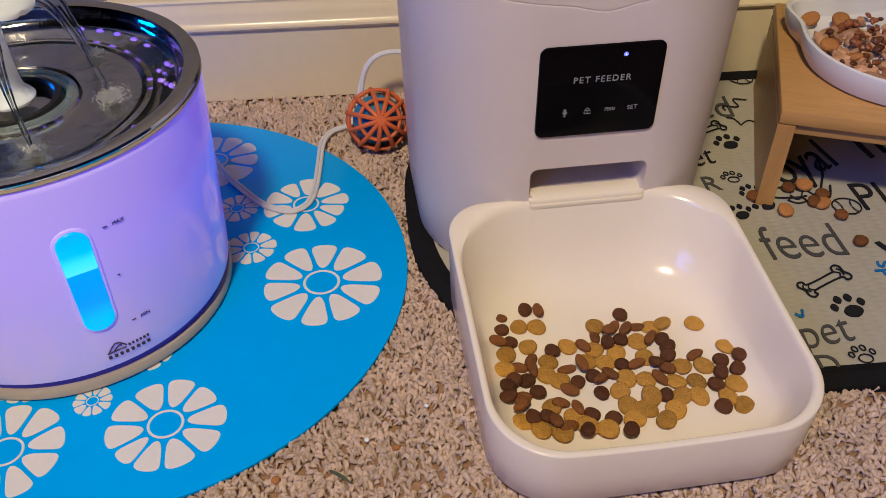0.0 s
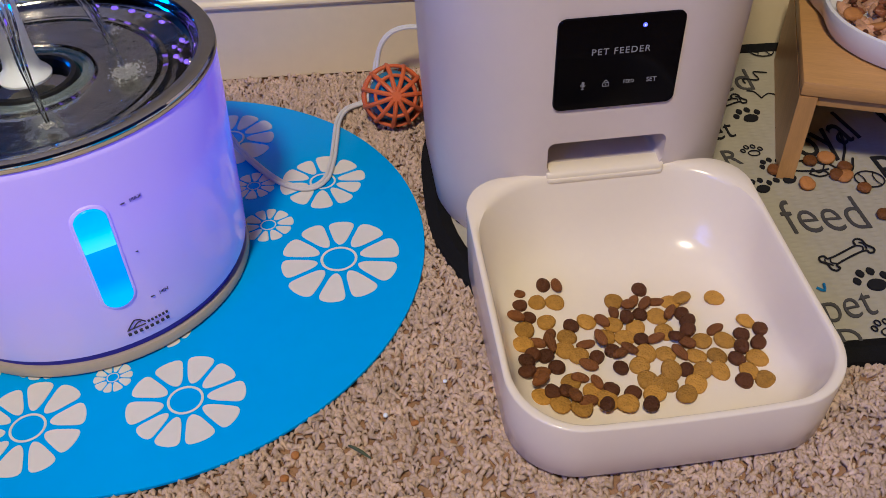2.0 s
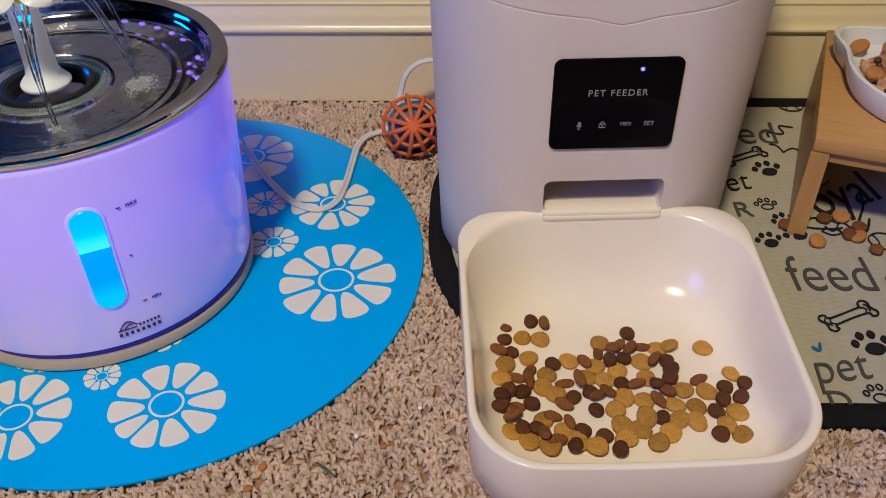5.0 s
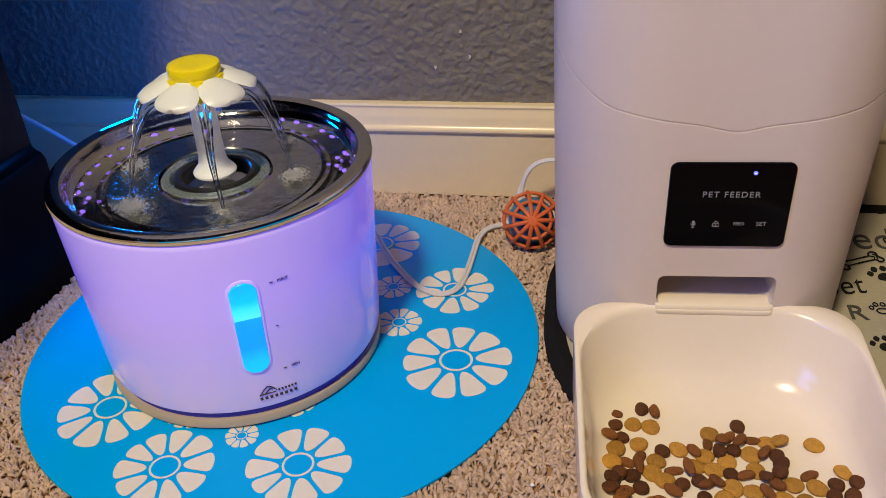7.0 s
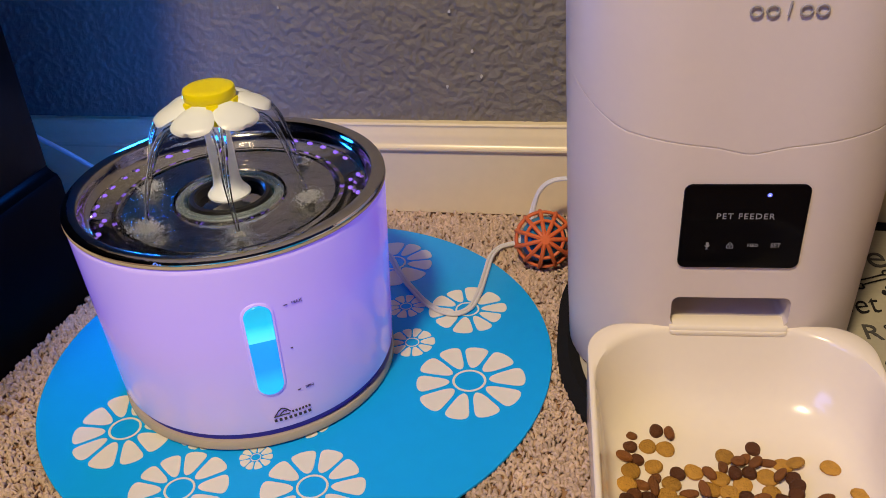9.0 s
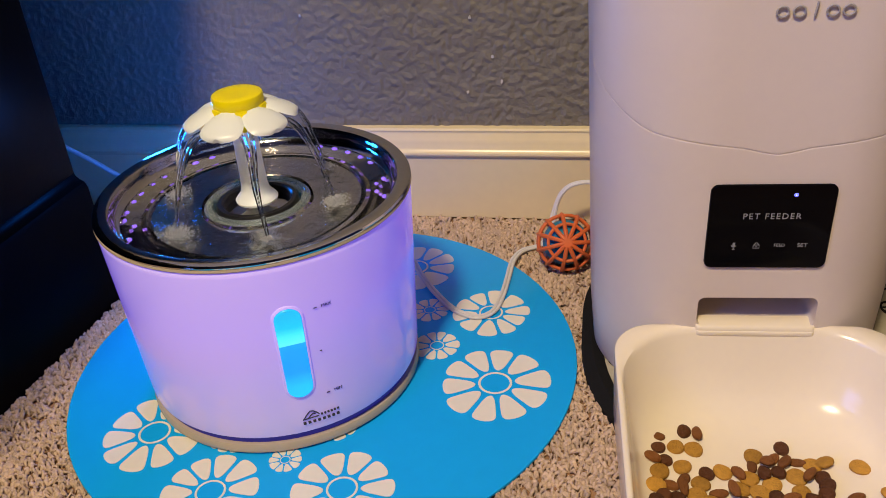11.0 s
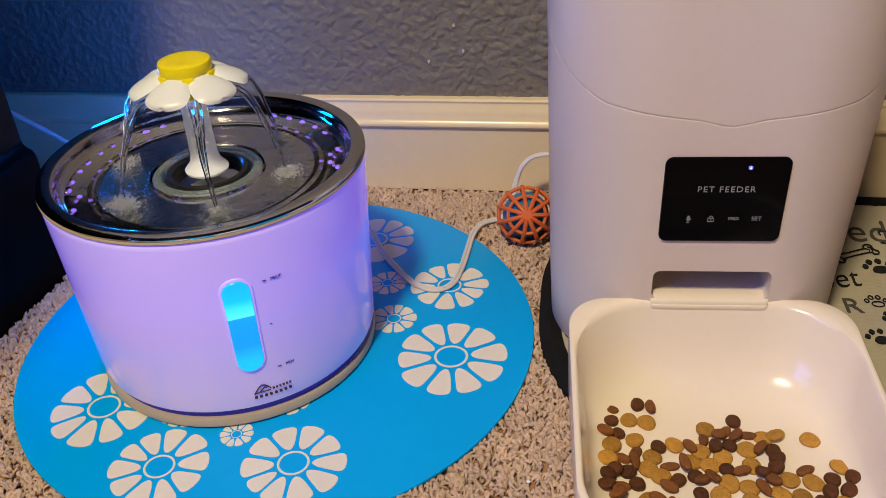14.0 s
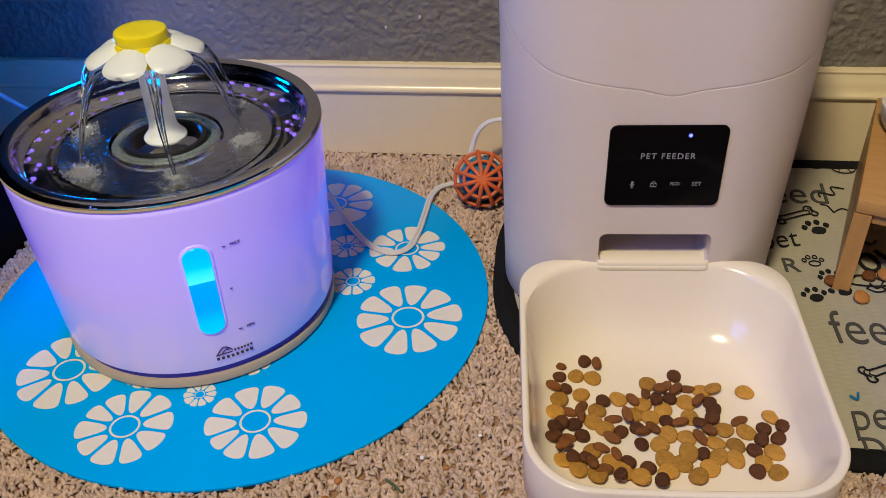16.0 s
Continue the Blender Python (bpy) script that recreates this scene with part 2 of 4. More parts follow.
def box(x0, y0, z0, x1, y1, z1, bevel=0.0):
    bm = bmesh.new()
    bmesh.ops.create_cube(bm, size=1, matrix=Matrix.Translation(((x0 + x1) / 2, (y0 + y1) / 2, (z0 + z1) / 2)) @ Matrix.Diagonal((x1 - x0, y1 - y0, z1 - z0, 1)))
    if bevel:
        bmesh.ops.bevel(bm, geom=bm.edges[:], offset=bevel, segments=2, affect="EDGES", profile=0.5)
    return bm


def moved(bm, m):
    bmesh.ops.transform(bm, matrix=m, verts=bm.verts)
    return bm


def join(*many):
    out = bmesh.new()
    for bm in many:
        data = bpy.data.meshes.new("join")
        bm.to_mesh(data)
        bm.free()
        out.from_mesh(data)
        bpy.data.meshes.remove(data)
    return out


def words(text, size, depth, m, shear=0.0, thicken=0.0, spacing=1.0):
    """Writing in the built-in font as a bmesh, its middle at the pose m, in that pose's xy plane."""
    curve = bpy.data.curves.new("words", "FONT")
    curve.body, curve.size, curve.extrude, curve.align_x, curve.align_y = text, size, depth, "CENTER", "CENTER"
    curve.shear, curve.offset, curve.resolution_u = shear, thicken, 4
    curve.space_character = spacing
    ob = bpy.data.objects.new("words", curve)
    data = bpy.data.meshes.new_from_object(ob)
    bm = bmesh.new()
    bm.from_mesh(data)
    bpy.data.objects.remove(ob), bpy.data.curves.remove(curve), bpy.data.meshes.remove(data)
    return moved(bm, m)


def plain(name, verts, faces, material, smooth=True):
    data = bpy.data.meshes.new(name)
    data.from_pydata(verts, [], faces)
    data.materials.append(material)
    if smooth:
        data.polygons.foreach_set("use_smooth", [True] * len(data.polygons))
    return new(name, data)


def sheet(us, vs, place):
    """A grid of quads; place takes the two arrays of parameters and gives arrays x, y, z."""
    u, v = np.meshgrid(us, vs, indexing="ij")
    x, y, z = place(u, v)
    verts = np.stack([x.ravel(), y.ravel(), z.ravel()], 1)
    a, b = len(us), len(vs)
    i = (np.arange(a - 1)[:, None] * b + np.arange(b - 1)[None, :]).ravel()
    return verts.tolist(), np.stack([i, i + b, i + b + 1, i + 1], 1).tolist()


def lumps(u, v, cell, seed):
    """Smooth random values, about -1 to 1, over two arrays of coordinates."""
    rng = np.random.RandomState(seed)
    g = rng.uniform(-1, 1, (256, 256))
    a, b = u / cell, v / cell
    i, j = np.floor(a).astype(int), np.floor(b).astype(int)
    s, t = a - i, b - j
    s, t = s * s * (3 - 2 * s), t * t * (3 - 2 * t)
    return ((g[i % 256, j % 256] * (1 - s) + g[(i + 1) % 256, j % 256] * s) * (1 - t)
            + (g[i % 256, (j + 1) % 256] * (1 - s) + g[(i + 1) % 256, (j + 1) % 256] * s) * t)


# ---- the room ----
X0, X1, Y0, TOP = -1.6, 1.9, -2.6, 2.44


def room():
    # the wall behind the bowls: hand-textured plaster near, plain beyond
    def plaster(u, v):
        # knocked-down plaster: flattened islands with broken edges, over a fine grain
        w = 0.003 * lumps(u, v, 0.009, 11)
        d = 0.0010 * lumps(u + w, v - w, 0.0050, 1) + 0.0008 * (0.4 - np.abs(lumps(u - w, v + w, 0.0060, 2))) + 0.0007 * lumps(u, v, 0.0032, 3)
        d = 1.25 * np.clip(d, -0.0005, 0.0007) + 0.00040 * lumps(u, v, 0.0025, 13)
        return u, -d, v
    wall = plain("wall_north", *sheet(np.arange(-0.5, 0.8, 0.0013), np.arange(0.07, 0.36, 0.0013), plaster), M["wall"])
    tagged(wall, "dark grey painted wall with rough hand-textured plaster", "wall", kind="structure")
    far = mesh_object("wall_north_upper", join(box(X0, 0.003, 0, X1, 0.1, TOP), box(X0, -0.0005, 0.36, X1, 0.003, TOP),
                                              box(X0, -0.0005, 0, -0.5, 0.003, 0.36), box(0.8, -0.0005, 0, X1, 0.003, 0.36)), M["wall"])
    tagged(far, "dark grey painted wall around the textured stretch", "wall", kind="structure")
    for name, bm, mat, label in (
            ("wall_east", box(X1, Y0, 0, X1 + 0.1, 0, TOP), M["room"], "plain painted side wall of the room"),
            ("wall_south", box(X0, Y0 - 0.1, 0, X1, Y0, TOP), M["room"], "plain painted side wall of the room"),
            # opening added to go with the assumed blue area lamp
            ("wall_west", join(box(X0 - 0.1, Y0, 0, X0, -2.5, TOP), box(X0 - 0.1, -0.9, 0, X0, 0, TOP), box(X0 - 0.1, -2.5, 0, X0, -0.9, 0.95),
                               box(X0 - 0.1, -2.5, 2.15, X0, -0.9, TOP)), M["room"], "plain painted wall with an added, unseen opening")):
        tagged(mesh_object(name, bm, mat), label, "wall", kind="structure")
    tagged(mesh_object("ceiling", box(X0, Y0, TOP, X1, 0, TOP + 0.1), M["ceiling"]), "dark grey textured ceiling, unseen", "ceiling", kind="structure")
    # baseboard: flat board below, moulded cap above
    prof = [(0.0, 0.0), (-0.0115, 0.0), (-0.0115, 0.0645), (-0.0135, 0.0660), (-0.0150, 0.0685), (-0.0148, 0.0705), (-0.0125, 0.0722), (-0.0112, 0.0745),
            (-0.0104, 0.0790), (-0.0092, 0.0830), (-0.0070, 0.0862), (-0.0066, 0.0885), (-0.0072, 0.0905), (-0.0060, 0.0925), (0.0, 0.0930)]
    bm = loft([[(x, y, z) for y, z in prof] for x in (X0, -0.4, 0.0, 0.4, 0.8, X1)], (True, True), True)
    tagged(mesh_object("baseboard", bm, M["trim"], 25), "cream-white painted baseboard with a moulded top edge", "baseboard", kind="structure")
    # carpet
    def ground(u, v):
        return u, v, -0.0026 + 0.0012 * lumps(u, v, 0.007, 5) + 0.0008 * lumps(u, v, 0.003, 6)
    ob = plain("floor", *sheet(np.arange(-0.46, 0.66, 0.003), np.arange(-0.62, 0.0, 0.003), ground), M["carpet"])
    tagged(ob, "short beige-brown carpet on the floor", "carpet", kind="structure")
    tagged(mesh_object("floor_beyond", box(X0, Y0, -0.1, X1, 0, -0.007), M["yarn"]), "beige-brown carpeted floor of the room", "carpet", kind="structure")
    rng = np.random.RandomState(4)
    verts, faces = [], []
    ring = 5
    for _ in range(86000):
        x, y = rng.uniform(-0.40, 0.58), rng.uniform(-0.57, -0.013)
        if (x + 0.034) ** 2 + (y + 0.243) ** 2 < 0.18 ** 2 or (x > 0.20 and y > -0.36) or (0.2 < x < 0.35 and y > -0.43):
            continue
        a, r, h = rng.uniform(0, 2 * math.pi), rng.uniform(0.0008, 0.0018), rng.uniform(0.0010, 0.0032)
        length = rng.uniform(0.003, 0.0090)
        base = len(verts)
        for k, (f, lift, w) in enumerate(((0, -0.004, 0.8), (0.3, 0.6, 1.0), (0.7, 1.0, 1.0), (1.0, 0.35, 0.55))):
            bend = a + 1.2 * (f - 0.5) * (1 if _ % 2 else -1)
            cx, cy = x + math.cos(bend) * length * (f - 0.5), y + math.sin(bend) * length * (f - 0.5)
            cz = -0.003 + (h + 0.002) * (lift if k else -0.3)
            for j in range(ring):
                b = 2 * math.pi * j / ring
                verts.append((cx - math.sin(bend) * math.cos(b) * r * w, cy + math.cos(bend) * math.cos(b) * r * w, cz + math.sin(b) * r * w))
        for k in range(3):
            for j in range(ring):
                p, q = base + k * ring + j, base + k * ring + (j + 1) % ring
                faces.append((p, q, q + ring, p + ring))
        faces.append(tuple(base + 3 * ring + j for j in range(ring)))
    tagged(plain("carpet_pile", verts, faces, M["yarn"]), "twisted beige and brown carpet tufts", "carpet", kind="stuff")
    # flecks of white on the wall
    rng = random.Random(3)
    for x, z in ((-0.101, 0.201), (0.055, 0.196), (0.074, 0.160), (0.082, 0.137), (0.050, 0.127), (-0.106, 0.223)):
        pts = [(x + 0.0016 * rng.uniform(0.3, 1) * math.cos(a), z + 0.0022 * rng.uniform(0.3, 1) * math.sin(a)) for a in [i * 0.9 for i in range(7)]]
        bm = loft([[(px, -0.0004, pz) for px, pz in pts], [(px, -0.0022, pz) for px, pz in pts]])
        tagged(mesh_object("wall_chip", bm, M["chip"]), "small white paint chip on the grey wall", "paint chip", "chips on the wall")


room()


# ---- the blue round placemat ----
def flower(parent, x, y, r, turn, petals=10, seed=0):
    """A printed daisy: petals round a ring, on the mat's top."""
    rng = random.Random(seed)
    many = []
    step = 2 * math.pi / petals
    share = [1 + rng.uniform(-0.16, 0.16) for _ in range(petals)]
    share = [v * petals / sum(share) for v in share]
    lean = -0.5 * share[0]
    for i in range(petals):
        a = turn + (lean + share[i] / 2) * step
        lean += share[i]
        ln, wd = r * rng.uniform(0.94, 1.03), step * share[i] * r * 0.415
        r0 = r * 0.36
        out = []
        for k in range(28):
            t = 2 * math.pi * (k + 0.5) / 28
            u = 0.5 - 0.5 * math.cos(t)
            w = math.copysign(wd * (0.30 + 0.76 * u) * math.sqrt(max(0, 1 - abs(2 * u - 1) ** 5)), math.sin(t))
            d = r0 + (ln - r0) * u
            out.append((x + d * math.cos(a) - w * math.sin(a), y + d * math.sin(a) + w * math.cos(a)))
        many.append(loft([[(px, py, 0.0030) for px, py in out], [(px, py, 0.0041) for px, py in out]]))
    ring_loops = [[(x + rr * math.cos(2 * math.pi * k / 32), y + rr * 0.98 * math.sin(2 * math.pi * k / 32), z) for k in range(32)]
                  for rr, z in ((r * 0.31, 0.003), (r * 0.31, 0.0041), (r * 0.265, 0.0041), (r * 0.265, 0.003))]
    many.append(loft(ring_loops, (False, False)))
    return part("printed_flower", join(*many), M["print"], parent)


def placemat():
    mat = thing("placemat", pose(-0.034, -0.243, 0), "round bright blue vinyl placemat with printed white daisies", "placemat")
    rng = random.Random(1)
    w = [rng.uniform(-1, 1) for _ in range(8)]
    out = []
    for i in range(160):
        a = 2 * math.pi * i / 160
        r = 0.1925 + 0.0010 * sum(w[k] * math.cos((k + 2) * a + k) for k in range(5)) * 0.5
        out.append((r * math.cos(a), r * math.sin(a)))
    part("vinyl_top", slab(out, 0.0012, 0.0038, 0.0006), M["mat"], mat)
    part("backing", slab([(x * 0.997, y * 0.997) for x, y in out], -0.002, 0.0012), M["edge"], mat, "dark foam backing")
    for k, (x, y, r, turn) in enumerate(((0.100, -0.265, 0.0400, 0.21), (0.087, -0.177, 0.0315, 0.16), (0.050, -0.224, 0.0180, 0.18), (0.036, -0.177, 0.0158, 0.24),
                                         (0.012, -0.112, 0.0360, 0.55), (0.014, -0.376, 0.0335, 0.12), (-0.071, -0.387, 0.0325, 0.26), (-0.133, -0.338, 0.0370, 0.28),
                                         (-0.031, -0.355, 0.0115, 0.17), (-0.008, -0.318, 0.018, 0.3), (-0.075, -0.335, 0.018, 0.1))):
        flower(mat, x + 0.034, y + 0.243, r, turn, 10, k)


placemat()


# ---- the water fountain ----
FX, FY = -0.0612, -0.252


def on_shell(angle, z, extra=0.0):
    """A place on the fountain's side: angle in degrees from straight ahead (-y) towards +x."""
    r = 0.1003 + 0.0062 * (z - 0.012) / 0.14 + extra
    return (r * math.sin(radians(angle)), -r * math.cos(radians(angle)), z)


def shell_patch(a0, a1, z0, z1, proud, corner, n=10):
    """A rounded patch bent to the shell: middle angle span and heights; its corners have the given radius in metres."""
    am, zm = (a0 + a1) / 2, (z0 + z1) / 2
    hx, hz = radians(a1 - a0) / 2 * 0.103, (z1 - z0) / 2
    out = rounded(0, 0, hx, hz, corner if isinstance(corner, tuple) else min(corner, hx * 0.999, hz * 0.999), n)

    def ring(extra, f):
        return [on_shell(am + math.degrees(x * f / 0.103), zm + (z if f == 1 else math.copysign(max(0, abs(z) - (1 - f) * hx), z)), extra) for x, z in out]
    return loft([ring(-0.003, 1), ring(proud, 1), ring(proud + 0.0006, 0.93)], (True, True))


def shell_words(text, angle, z, size, tilt=0.0, depth=0.00015):
    x, y, zz = on_shell(angle, z, 0.0004)
    m = Matrix.Translation((x, y, zz)) @ Matrix.Rotation(radians(angle), 4, "Z") @ Matrix.Rotation(radians(90), 4, "X") @ Matrix.Rotation(radians(tilt), 4, "Z")
    return words(text, size, depth, m)


def fountain():
    f = thing("water_fountain", pose(FX, FY, 0.0038), "round white water fountain glowing violet with a daisy spout", "water fountain")
    dz = -0.0038
    part("base_plate", moved(lathe([(0.092, 0.0038), (0.0985, 0.0042), (0.1008, 0.006), (0.1008, 0.0100), (0.0996, 0.0118), (0.094, 0.0120)], 96), pose(0, 0, dz)), M["foot"], f, "beige plastic base plate")
    part("shadow_gap", moved(lathe([(0.095, 0.0115), (0.0972, 0.0122), (0.0972, 0.0195), (0.095, 0.020)], 96), pose(0, 0, dz)), M["gap"], f, "dark violet gap under the shell")
    prof = [(0.093, 0.0200), (0.0988, 0.0178), (0.1000, 0.0184), (0.1005, 0.0205)] + [(0.1003 + 0.0062 * (z - 0.012) / 0.14, z) for z in (0.03, 0.06, 0.09, 0.12, 0.148)]
    prof += [(0.1063, 0.1515), (0.1052, 0.1528), (0.100, 0.1528), (0.1, 0.148)]
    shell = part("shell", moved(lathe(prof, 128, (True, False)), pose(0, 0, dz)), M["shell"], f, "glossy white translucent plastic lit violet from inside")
    part("shell_rim", moved(lathe([(0.1050, 0.1522), (0.1066, 0.1526), (0.1072, 0.1535), (0.1068, 0.1547), (0.104, 0.155)], 128, (False, False)), pose(0, 0, dz)), M["foot"], f, "cream plastic lip")
    tray = [(0.1040, 0.1545), (0.1066, 0.1552), (0.1070, 0.1563), (0.1062, 0.1574), (0.1040, 0.1580), (0.1000, 0.1579), (0.0978, 0.1573), (0.0965, 0.1555),
            (0.0959, 0.1518), (0.0947, 0.1490), (0.0928, 0.1468), (0.0902, 0.1453), (0.0872, 0.1446), (0.0780, 0.1420), (0.0765, 0.1425), (0.0750, 0.1432), (0.0735, 0.1428), (0.0715, 0.1405),
            (0.045, 0.1395), (0.0385, 0.1398), (0.037, 0.1425), (0.034, 0.1432), (0.031, 0.1420), (0.0300, 0.1398), (0.012, 0.1395)]
    part("steel_tray", moved(lathe(tray, 128, (False, True)), pose(0, 0, dz)), M["steel_dark"], f, "polished stainless steel tray", 30)
    part("hub_ring", moved(lathe([(0.0285, 0.1395), (0.0285, 0.1440), (0.027, 0.1462), (0.0245, 0.1465), (0.023, 0.1450), (0.023, 0.1395)], 64, (False, False)), pose(0, 0, dz)), M["rubber"], f, "black rubber ring")
    part("clear_ring", moved(lathe([(0.0365, 0.1400), (0.0365, 0.1445), (0.0345, 0.1462), (0.031, 0.1462), (0.030, 0.1445), (0.030, 0.1400)], 64, (False, False)), pose(0, 0, dz)), M["clear"], f, "clear plastic ring")
    w = part("water", moved(lathe([(0.0930, 0.1462), (0.06, 0.1463), (0.0375, 0.1463)], 96, (False, False)), pose(0, 0, dz)), M["water"], f, "thin sheet of clear water")
    w.visible_shadow = False
    # light holes through the sloping tray
    rng = random.Random(5)
    for a in list(range(-62, 78, 9)) + list(range(128, 252, 9)):
        for row in (0, 1):
            ang = radians(a + row * 4 + rng.uniform(-1, 1))
            r = 0.0825 + row * 0.006
            m = Matrix.Translation((r * math.cos(ang), r * math.sin(ang), 0.1434 + row * 0.0017 + dz)) @ Matrix.Rotation(ang, 4, "Z")
            bm = moved(lathe([(0.0004, 0.0018), (0.0015, 0.0016), (0.0022, 0.0007), (0.0023, -0.0008)], 10), Matrix.Diagonal((0.8 * rng.uniform(0.6, 1.05), 1.25 * rng.uniform(0.6, 1.05), rng.uniform(0.6, 1.3), 1)))
            if rng.random() < (0.80 if row else 0.3):
                part("light_hole", moved(bm, m), M["violet"], f)
                lip = lathe([(0.0004, 0.0018), (0.0015, 0.0015), (0.0023, 0.0004), (0.0024, -0.0010)], 10)
                part("louver", moved(lip, m @ Matrix.Translation((0.0022, 0.0006, 0.0003)) @ Matrix.Diagonal((0.55, 1.3, 1, 1))), M["steel"], f)
            else:
                bm.free()
    # spout
    stem = [(0.0142, 0.1460), (0.0145, 0.1475), (0.0130, 0.1495), (0.0102, 0.1525), (0.0090, 0.1580), (0.0086, 0.170), (0.0082, 0.200), (0.0095, 0.2065), (0.012, 0.209)]
    part("stem", moved(lathe(stem, 40), pose(0, 0, dz)), M["petal"], f, "white plastic stem")
    cap = [(0.0118, 0.2130), (0.0154, 0.2142), (0.0166, 0.2158), (0.0168, 0.2208), (0.0162, 0.2224), (0.0148, 0.2231), (0.0085, 0.2228)]
    part("flower_centre", moved(lathe(cap, 56), pose(0, 0, dz)), M["yellow"], f, "yellow plastic flower centre")
    gap0 = -90 + 26
    for k in range(6):
        a = radians(gap0 + 30 + 60 * k)
        rot = Matrix.Translation((0, 0, dz)) @ Matrix.Rotation(a, 4, "Z")
        rows = []
        for i in range(13):
            u = math.sin(math.pi / 2 * i / 12)
            r = 0.0115 + 0.0250 * u
            wd = 0.0066 + (0.0143 - 0.0066) * math.sin(min(1, u / 0.68) * math.pi / 2) if u < 0.68 else 0.0143 * max(0.02, 1 - ((u - 0.68) / 0.325) ** 2.6) ** 0.5
            zc = 0.2146 - 0.002 * u - 0.0072 * u * u
            sec = []
            for j in range(12):
                t = 2 * math.pi * j / 12
                sec.append((r + 0.001 * math.sin(t) * u, wd * math.cos(t), zc + 0.0022 * math.sin(t) * (1 - 0.25 * u) - 0.0018 * math.cos(t) ** 2))
            rows.append(sec)
        part("petal", moved(loft(rows), rot), M["petal"], f)
        g = radians(gap0 + 60 * k)
        part("drip_tab", moved(loft([[(0.0130, -0.0040, 0.216), (0.0130, 0.0040, 0.216), (0.0176, 0.0038, 0.216), (0.0176, -0.0038, 0.216)],
                                     [(0.0170, -0.0020, 0.2040), (0.0170, 0.0020, 0.2040), (0.0228, 0.0012, 0.2040), (0.0228, -0.0012, 0.2040)]]),
                                Matrix.Translation((0, 0, dz)) @ Matrix.Rotation(g, 4, "Z")), M["yellow"], f, "yellow tab between petals")
        # falling water: two strands from each gap
        for side in (-1, 1):
            pts = []
            reach = (0.060, 0.057, 0.062, 0.058, 0.060, 0.063)[k]
            for i in range(13):
                u = i / 12
                pts.append((0.026 + (reach - 0.026) * u ** 0.6, side * 0.0030 * (1 - u ** 0.8) + 0.0008 * math.sin(7 * u + k), 0.2045 - 0.058 * u ** 1.7))
            s = part("water_stream", moved(tube(pts, 0.0013, 8, True, [1.3 - 0.5 * i / 12 + 0.12 * math.sin(i * 1.9 + k) for i in range(13)]),
                                           Matrix.Translation((0, 0, dz)) @ Matrix.Rotation(g, 4, "Z")), M["stream"], f, "clear falling strand of water")
            s.visible_shadow = False
        # bubbles where it lands
        size = (0.35, 0.95, 0.55, 0.8, 0.9, 1.15)[k]
        many = []
        for _ in range(int(1000 * size)):
            q = min(1.6, abs(rng.gauss(0, 0.52)))
            b = rng.uniform(0, 2 * math.pi)
            s = rng.uniform(0.00022, 0.00062)
            bm = bmesh.new()
            bmesh.ops.create_icosphere(bm, subdivisions=1, radius=s)
            many.append(moved(bm, pose(reach + 0.0095 * size * q * math.cos(b), 0.012 * size * q * math.sin(b), 0.1464 + rng.uniform(0, 0.0022) * (1.6 - q) * size)))
        part("foam", moved(join(*many), Matrix.Translation((0, 0, dz)) @ Matrix.Rotation(g, 4, "Z")), M["foam"], f, "cluster of white water bubbles")
    # gauge window, marks and maker's mark
    back = Matrix.Translation((0, 0, dz))
    # added rim; its shape stands in for the soft glow round the window
    part("gauge_frame", moved(shell_patch(21.0, 32.2, 0.0487, 0.1233, 0.0003, 0.0105), back), M["shell"], f, "thin added rim in place of the soft glow round the level window")
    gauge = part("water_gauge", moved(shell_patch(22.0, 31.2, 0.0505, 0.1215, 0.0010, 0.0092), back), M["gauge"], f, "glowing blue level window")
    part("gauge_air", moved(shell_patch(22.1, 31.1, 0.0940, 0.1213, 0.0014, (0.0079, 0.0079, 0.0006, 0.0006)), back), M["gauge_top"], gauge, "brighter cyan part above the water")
    # unseen rear window, added so blue light falls on the wall behind
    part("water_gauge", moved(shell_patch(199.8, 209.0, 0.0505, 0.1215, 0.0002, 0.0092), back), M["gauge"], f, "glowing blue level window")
    for z, text, dash in ((0.1165, "MAX", 0.0024), (0.083, "", 0.0014), (0.0475, "MIN", 0.0024)):
        part("level_mark", moved(shell_patch(35.6, 35.6 + math.degrees(dash / 0.103), z - 0.00016, z + 0.00016, 0.0002, 0.0001, 3), back), M["ink"], f)
        if text:
            part("level_text", moved(shell_words(text, 40.2, z, 0.0032), back), M["ink"], f)
    marks = [shell_patch(32.2 + 1.28 * k, 32.95 + 1.28 * k, 0.0305, 0.0318, 0.0003, 0.0002, 3) for k in range(6)]
    marks += [shell_patch(25.2 + 1.86 * k, 26.3 + 1.86 * k, 0.0258, 0.0276, 0.0003, 0.0003, 3) for k in range(8)]
    marks += [tube([on_shell(a, z, 0.0004) for a, z in line], 0.0004, 6) for line in
              (((25.6, 0.0302), (27.2, 0.0342), (28.4, 0.0362), (29.6, 0.0356), (30.8, 0.0336), (31.6, 0.0318)), ((27.2, 0.0300), (28.2, 0.0322), (29.4, 0.0338), (30.2, 0.0330)), ((25.2, 0.0299), (28.0, 0.0303), (31.4, 0.0303)))]
    part("maker_mark", moved(join(*marks), back), M["ink"], f)


fountain()


